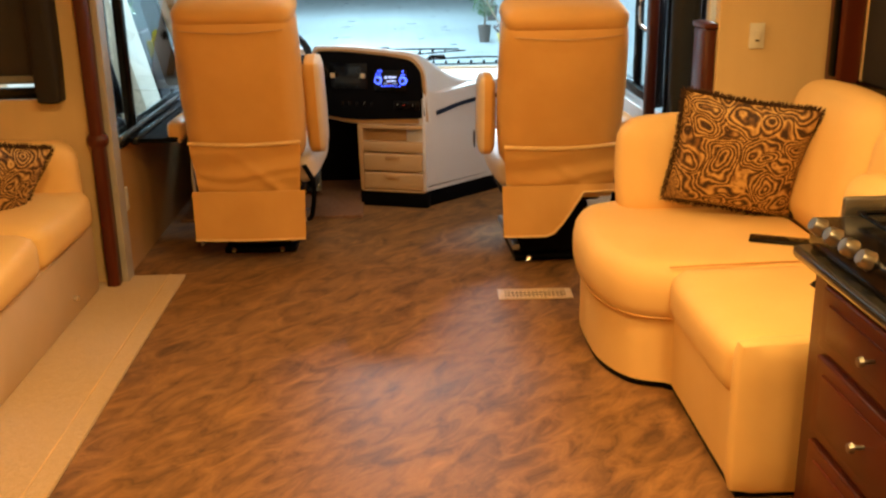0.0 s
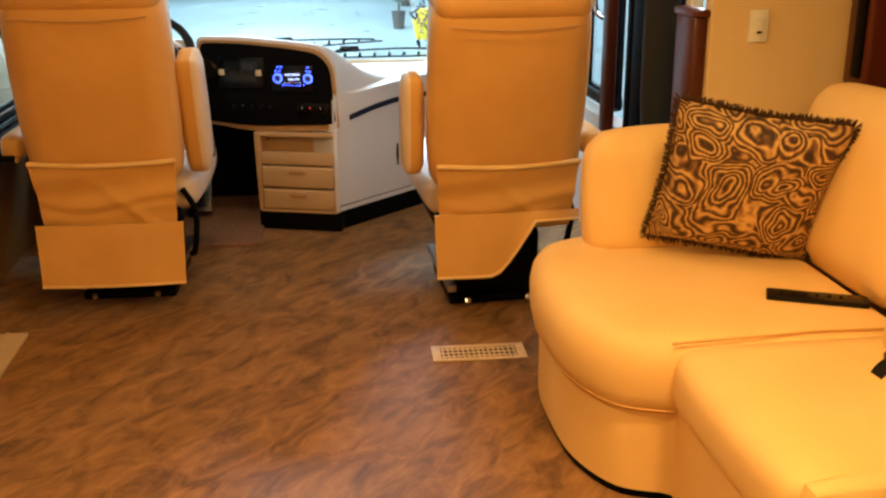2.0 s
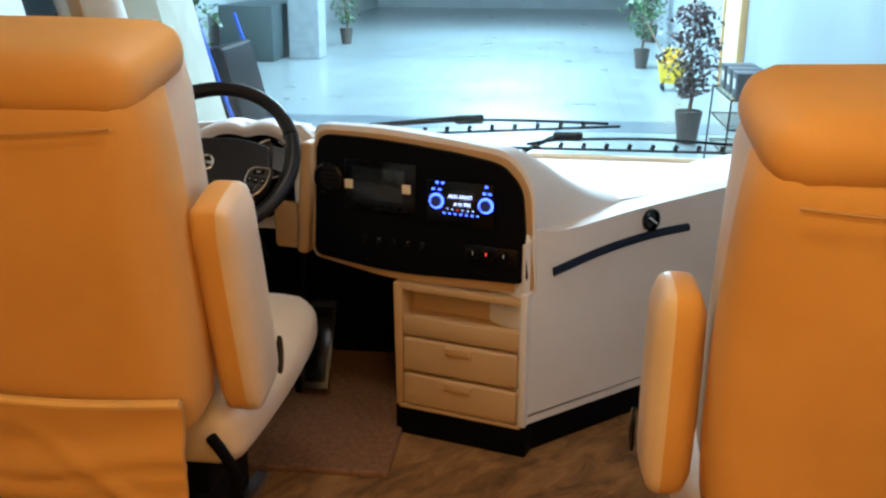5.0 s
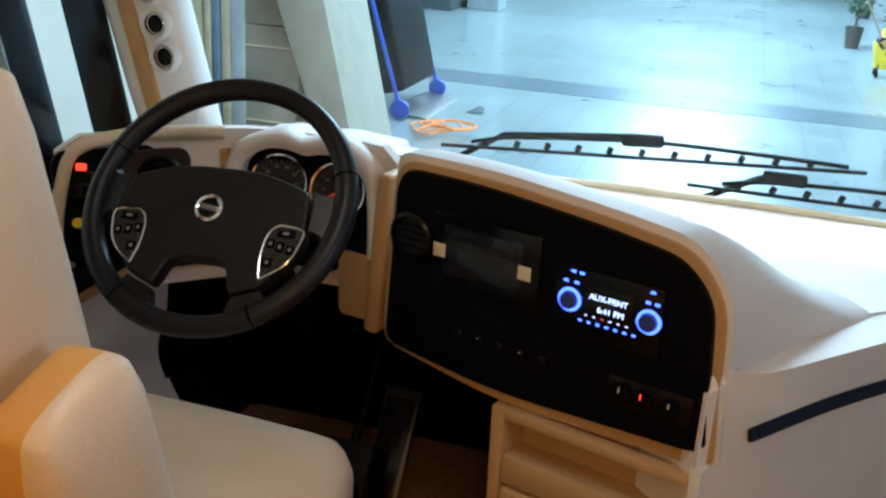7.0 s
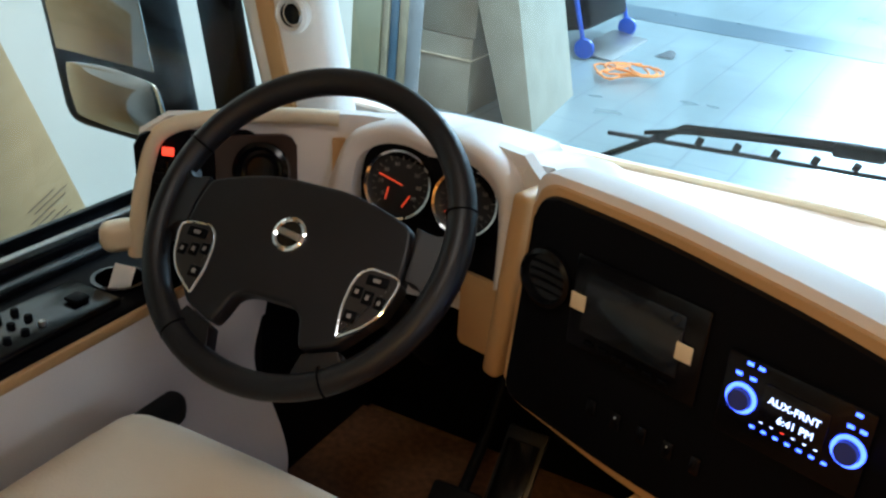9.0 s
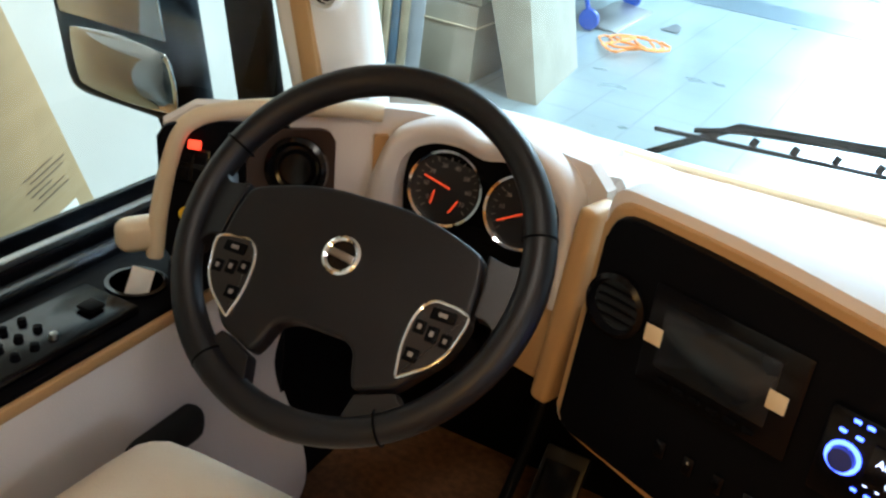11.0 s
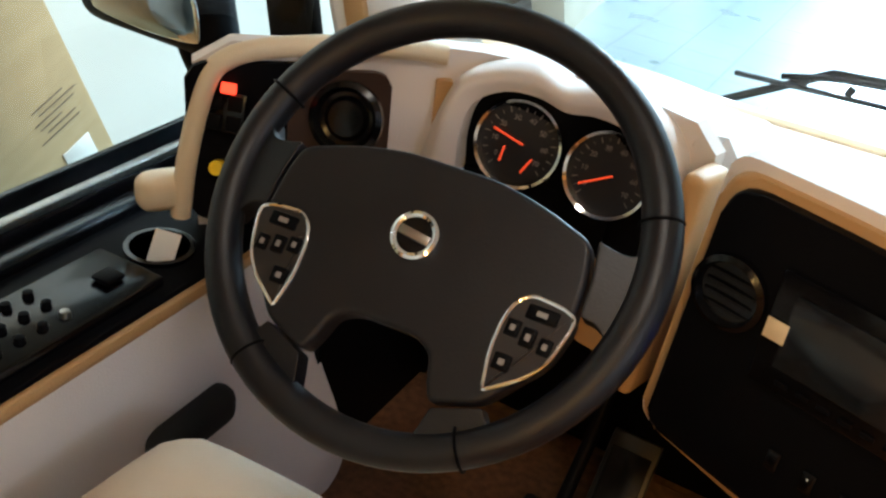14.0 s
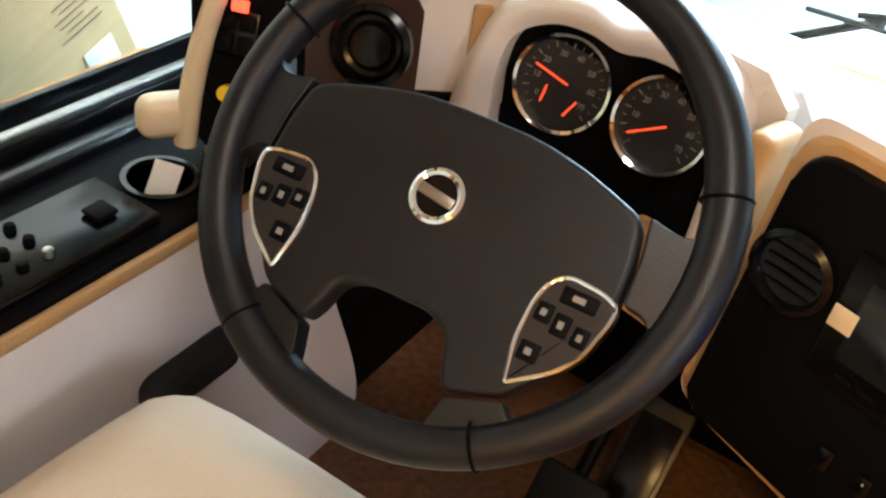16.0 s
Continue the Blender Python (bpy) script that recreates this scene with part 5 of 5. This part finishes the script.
structure("hall_wall_left", rbox((0.3, 40, 7), (-7.5, 27, GZ + 3.5), 0), HALL_WALL, "pale left wall of the showroom hall", "wall")
structure("hall_ceiling", rbox((60, 70, 0.3), (0, 14, 5.40), 0), HALL_WALL, "white hall ceiling", "ceiling")
structure("hall_wall_back", rbox((60, 0.3, 7), (0, -20, GZ + 3.5), 0), HALL_WALL, "pale rear wall of the showroom hall", "wall")
structure("hall_wall_side", rbox((0.12, 8.0, 4.2), (-3.6, 5.6, GZ + 2.1), 0), HALL_PANEL, "large white wall panel beside the coach", "wall")
structure("floor_band", rbox((9, 0.9, 0.006), (-1.5, 16.8, GZ + 0.002), 0), mat("dark_tile", (0.085, 0.115, 0.13), 0.3), "dark tile band across the showroom floor", "floor")
for lx, ly in ((-0.6, 9.6), (-0.5, 16), (-0.8, 23), (-1, 31)):
    hl = empty("hall_lamp", pose(lx, ly, 5.15), "long white hall ceiling lamp", "lamp", "hall lamps")
    part("tray", rbox((3.1, 1.3, 0.1), (0, 0, 0.055), 0.01), WHITE, hl)
    part("tube_light", rbox((2.9, 1.1, 0.02), (0, 0, -0.01), 0.004), HALL_LAMP, hl)

# cartons, panels and trolley along the left
lc = empty("leaning_carton", pose(-2.83, 11.2, GZ, 0, 0, 7), "tall pale carton leaning against a stack of boxes", "carton")
part("carton", prism([(-0.24, 0), (0.0, 0), (-0.60, 2.6), (-1.12, 2.6)], 1.3, None, 0.006), GREY_CARD, lc)
st = empty("carton_stack", pose(-3.70, 11.75, GZ), "stack of strapped grey cartons", "carton stack")
for i in range(4):
    part("carton", rbox((0.5, 1.0, 0.62), (0.02 * (i % 2), 0, 0.31 + 0.63 * i), 0.008), GREY_CARD, st)
    part("strap", rbox((0.52, 1.02, 0.012), (0.02 * (i % 2), 0, 0.45 + 0.63 * i), 0.002), BUFF, st)
yp = empty("yellow_panel", pose(-4.06, 11.3, GZ), "pale yellow wall panel with blue and white edge strips", "panel")
part("sheet", rbox((1.6, 0.10, 4.0), (-1.05, 0, 2.0), 0.004), PALE_YELLOW, yp)
for dx, w, mm in ((-0.20, 0.06, BUFF), (-0.12, 0.07, mat("pale_blue", (0.18, 0.28, 0.38), 0.5)), (-0.03, 0.08, BUFF), (0.08, 0.13, STRIP_WHITE)):
    part("edge_strip", rbox((w, 0.12, 4.0), (dx, 0, 2.0), 0.004), mm, yp)
sb2 = empty("shipping_box", pose(-3.0, 6.339, GZ + 0.163, 24), "brown cardboard shipping box with handwriting, leaning back", "cardboard box")
part("carton", rbox((0.9, 0.8, 1.70), (0, 0, 0.85), 0.01), CARDBOARD, sb2)
rng = random.Random(9)
for i in range(6):
    part("writing_bar", rbox((0.002, 0.16 - 0.08 * rng.random(), 0.003), (0.452, 0.24 + 0.06 * rng.random(), 0.90 - 0.022 * i), 0), BARK, sb2, smooth=False)
part("address_label", rbox((0.003, 0.11, 0.10), (0.452, 0.28, 0.66), 0.001), PAPER, sb2, "white address label")
hd = empty("hand_truck", pose(-3.40, 13.85, GZ, 0, 0, 91), "blue steel cart with a large black crate", "hand truck")
for sx in (0, 1.45):
    part("rail", tube([(sx, 0.0, 0.05), (sx, 0.50, 1.6)], 0.025, 8), BLUE, hd)
    part("wheel", lathe([(0.0, -0.03), (0.10, -0.03), (0.11, 0.0), (0.10, 0.03), (0.0, 0.03)], 18, pose(sx, 0.02, 0.11, 0, 90)), BLUE, hd)
part("crate", rbox((1.25, 0.55, 1.05), (0.78, 0.42, 0.72), 0.05, 3, m=pose(0, 0, 0, -14)), BLACK, hd, "black plastic crate")
part("nose_plate", rbox((1.30, 0.42, 0.02), (0.75, -0.05, 0.03), 0.004, m=pose(0, 0, 0, 6)), STEEL, hd)
tv = empty("black_case", pose(-6.5, 26.6, GZ), "large dark flight case by the hall wall", "case")
part("body", rbox((1.2, 5.0, 1.2), (0, 0, 0.6), 0.03), mat("dark_green_case", (0.04, 0.06, 0.06), 0.5), tv)
oc = empty("orange_cable", pose(-3.02, 13.45, GZ), "loose coil of orange extension cable on the floor", "cable")
pts = [((0.26 + 0.10 * math.sin(3.1 * k)) * math.cos(k) + 0.02 * k, (0.40 + 0.16 * math.cos(2.3 * k)) * math.sin(k), 0.02 + 0.004 * k) for k in [i * 0.35 for i in range(75)]]
part("coil", tube([(0.7 * x, 0.7 * y, z) for x, y, z in pts], 0.011, 6), ORANGE, oc)


scrap = tagged(part("paper_scrap", sheet(lambda u, v: Vector((-2.77 + 0.20 * (u - 0.5) * (1 - 0.4 * v), 14.7 + 0.26 * (v - 0.5), GZ + 0.012 + 0.03 * math.sin(3 * u) * v)), 6, 6, 0.004), mat("scrap_grey", (0.06, 0.065, 0.065), 0.8)), "small dark scrap lying on the tiled floor", "scrap")


def leaf_cloud(n, rx, rz, z0, size, rng):
    bm = bmesh.new()
    for _ in range(n):
        a, rr = rng.uniform(0, math.tau), rng.random() ** 0.5
        h = rng.uniform(-1, 1)
        k = math.sqrt(max(0, 1 - h * h)) * rr * (0.75 + 0.5 * noise.noise(Vector((math.cos(a) * 2, math.sin(a) * 2, h * 3))))
        c = Vector((rx * k * math.cos(a), rx * k * math.sin(a), z0 + rz * h))
        d = Vector((rng.uniform(-1, 1), rng.uniform(-1, 1), rng.uniform(-0.9, 0.3))).normalized()
        s = d.cross(Vector((rng.uniform(-1, 1), rng.uniform(-1, 1), 1))).normalized()
        ln = size * rng.uniform(0.7, 1.3)
        q = [bm.verts.new(c), bm.verts.new(c + d * ln * 0.5 + s * ln * 0.24), bm.verts.new(c + d * ln), bm.verts.new(c + d * ln * 0.5 - s * ln * 0.24)]
        bm.faces.new(q)
    return bm


def plant(x, y, h, rx, material, leaves, seed, pot_h, label, z_base=GZ):
    rng = random.Random(seed)
    p = empty("potted_tree", pose(x, y, z_base), label, "plant", "potted trees")
    part("pot", lathe([(0.12 * pot_h / 0.4, 0.0), (0.17 * pot_h / 0.4, pot_h), (0.155 * pot_h / 0.4, pot_h), (0.15 * pot_h / 0.4, pot_h - 0.03), (0.0, pot_h - 0.03)], 18), POT, p)
    part("trunk", tube(smooth_line([(0, 0, pot_h - 0.05), (0.02, 0.01, h * 0.35), (-0.02, 0, h * 0.55), (0.01, 0, h * 0.85)]), [0.03 - 0.0007 * i for i in range(25)], 8), BARK, p)
    for i in range(7):
        a = i * 2.4
        z = h * (0.45 + 0.06 * i)
        part("limb", tube([(0, 0, z), (math.cos(a) * rx * 0.4, math.sin(a) * rx * 0.4, z + 0.12), (math.cos(a) * rx * 0.75, math.sin(a) * rx * 0.75, z + 0.2)], [0.012, 0.008, 0.004], 6), BARK, p)
    lf = part("crown", leaf_cloud(leaves, rx, h * 0.34, h * 0.68, 0.10, rng), material, p, "", False)
    lf["kind"] = "stuff"
    return p


plant(1.90, 15.7, 1.75, 0.50, LEAF_RED, 900, 3, 0.42, "dark red-leaved indoor tree in a brown pot")
plant(2.75, 30.5, 2.0, 0.8, LEAF, 700, 5, 0.45, "green indoor tree in a dark pot by the wall")
plant(2.0, 24.2, 1.9, 0.55, LEAF, 700, 6, 0.40, "green indoor tree in a black pot")
plant(-4.35, 14.4, 2.2, 0.55, LEAF, 1300, 7, 0.45, "large leafy ficus tree beside the hand truck")
plant(-5.2, 28.6, 1.6, 0.5, LEAF, 500, 8, 0.40, "small green potted tree near the far column")
bk = empty("mop_bucket", pose(2.25, 20.8, GZ), "yellow wheeled mop bucket with a mop handle", "bucket")
part("pail", lathe([(0.0, 0.14), (0.20, 0.14), (0.27, 0.52), (0.25, 0.52), (0.19, 0.18), (0.0, 0.18)], 20), YELLOW, bk)
part("wringer", rbox((0.30, 0.20, 0.22), (0.0, 0.08, 0.62), 0.03), YELLOW, bk)
part("handle", tube([(0.0, 0, 0.3), (-0.5, -0.1, 1.2)], 0.014, 8), mat("mop_wood", (0.35, 0.25, 0.16), 0.7), bk)
for sx, sy in ((-0.15, -0.15), (0.15, -0.15), (-0.15, 0.15), (0.15, 0.15)):
    part("caster", lathe([(0.0, -0.02), (0.05, -0.02), (0.05, 0.02), (0.0, 0.02)], 12, pose(sx, sy, 0.052, 0, 90)), BLACK, bk)
    part("leg", tube([(sx, sy, 0.05), (sx, sy, 0.2)], 0.012, 6), BLACK, bk)
rk = empty("wire_rack", pose(2.15, 13.5, GZ), "black wire display rack with dark boxes on top", "rack")
for sx in (-0.22, 0.22):
    for sy in (-0.6, 0.6):
        part("post", tube([(sx * 1.2, sy, 0.0), (sx, sy, 0.95)], 0.010, 6), BLACK, rk)
for z in (0.35, 0.65, 0.95):
    sh = part("shelf", tube([(-0.22, -0.6, z), (0.22, -0.6, z), (0.22, 0.6, z), (-0.22, 0.6, z)], 0.008, 6, True), BLACK, rk)
    for i in range(8):
        part("wire", tube([(-0.22, -0.5 + i * 0.14, z), (0.22, -0.5 + i * 0.14, z)], 0.005, 5), BLACK, sh)
for i in range(3):
    bx = tagged(part("display_box", rbox((0.34, 0.30, 0.26), (2.15, 13.1 + i * 0.36, GZ + 1.09), 0.01), mat("box_dark", (0.05, 0.05, 0.055), 0.5)), "dark cardboard display box with a white label", "box", "display boxes")
    part("label_square", rbox((0.003, 0.10, 0.10), (1.978, 13.1 + i * 0.36, GZ + 1.10), 0), PAPER, bx, smooth=False)
hd2 = structure("door_2", rbox((0.08, 1.6, 3.2), (3.22, 20.5, GZ + 1.6), 0.01), PALE_YELLOW, "pale yellow hall door with brown frame", "door")
for yy in (19.65, 21.35):
    part("door_frame", rbox((0.12, 0.12, 3.3), (3.20, yy, GZ + 1.65), 0.01), DASH_TAN, hd2)
hc = structure("hall_column", rbox((0.7, 0.7, 6.4), (-5.4, 25.2, GZ + 3.2), 0.02), mat("grey_column", (0.25, 0.28, 0.29), 0.6), "grey column of the showroom hall", "column")

# wipers
for wx, wz, wl_, tilt, hx in ((-0.175, 0.752, 1.11, -3.5, 0.0), (0.50, 0.697, 1.10, 0.0, -0.31)):
    wp = empty("wiper", pose(wx, 6.325, wz, 0, tilt, 0), "black windscreen wiper resting on the glass", "wiper", "wipers")
    part("blade", rbox((wl_, 0.010, 0.010), (0, 0, -0.004), 0.003), RUBBER, wp)
    part("bridge", tube(smooth_line([(-wl_ * 0.42, 0.0, 0.010), (-wl_ * 0.30, 0.0, 0.030), (0, 0.0, 0.040), (wl_ * 0.25, 0.0, 0.026), (wl_ * 0.46, 0.0, 0.008)]), 0.006, 6), BLACK, wp)
    part("hub", rbox((0.11, 0.03, 0.034), (hx, 0.004, 0.042), 0.010, 3), BLACK, wp)
    part("arm", tube([(hx, 0.014, 0.050), (-wl_ * 0.34, 0.016, 0.032), (-wl_ * 0.52, 0.02, -0.075)], 0.009, 6), BLACK, wp)
    for i in range(11):
        part("link", rbox((0.016, 0.008, 0.020), (-wl_ * 0.38 + i * wl_ * 0.076, 0, 0.010), 0.002, m=pose(0, 0, 0, 0, 25)), RUBBER, wp)

# outside mirror
om = empty("outside_mirror", pose(-2.05, 6.12, 0.44, 0, 0, 0), "black outside mirror with flat and convex glass", "mirror")
lean = Matrix(((1, 0, -0.23, 0), (0, 1, 0, 0), (0, 0, 1, 0), (0, 0, 0, 1)))
for nm, sz, ct_, mm, r in (("housing", (0.46, 0.13, 0.80), (0.0, 0.03, 0.40), BLACK, 0.06), ("flat_glass", (0.36, 0.008, 0.52), (0.01, -0.038, 0.49), mat("mirror_glass", (0.75, 0.8, 0.82), 0.02, metal=1.0), 0.02)):
    bm = rbox(sz, ct_, r, 4)
    bmesh.ops.transform(bm, matrix=lean, verts=bm.verts[:])
    part(nm, bm, mm, om)
bm = puffy(0.33, 0.02, 0.15, 0.01, 0.012, 8, Matrix.Translation((0.02, -0.036, 0.125)))
bmesh.ops.transform(bm, matrix=lean, verts=bm.verts[:])
part("convex_glass", bm, mat("mirror_convex", (0.75, 0.8, 0.82), 0.03, metal=1.0), om)
part("arm", tube(smooth_line([(0.08, 0.03, 0.03), (0.14, 0.03, -0.05), (0.30, 0.0, -0.09), (0.60, -0.10, -0.09)]), 0.035, 10), BLACK, om)
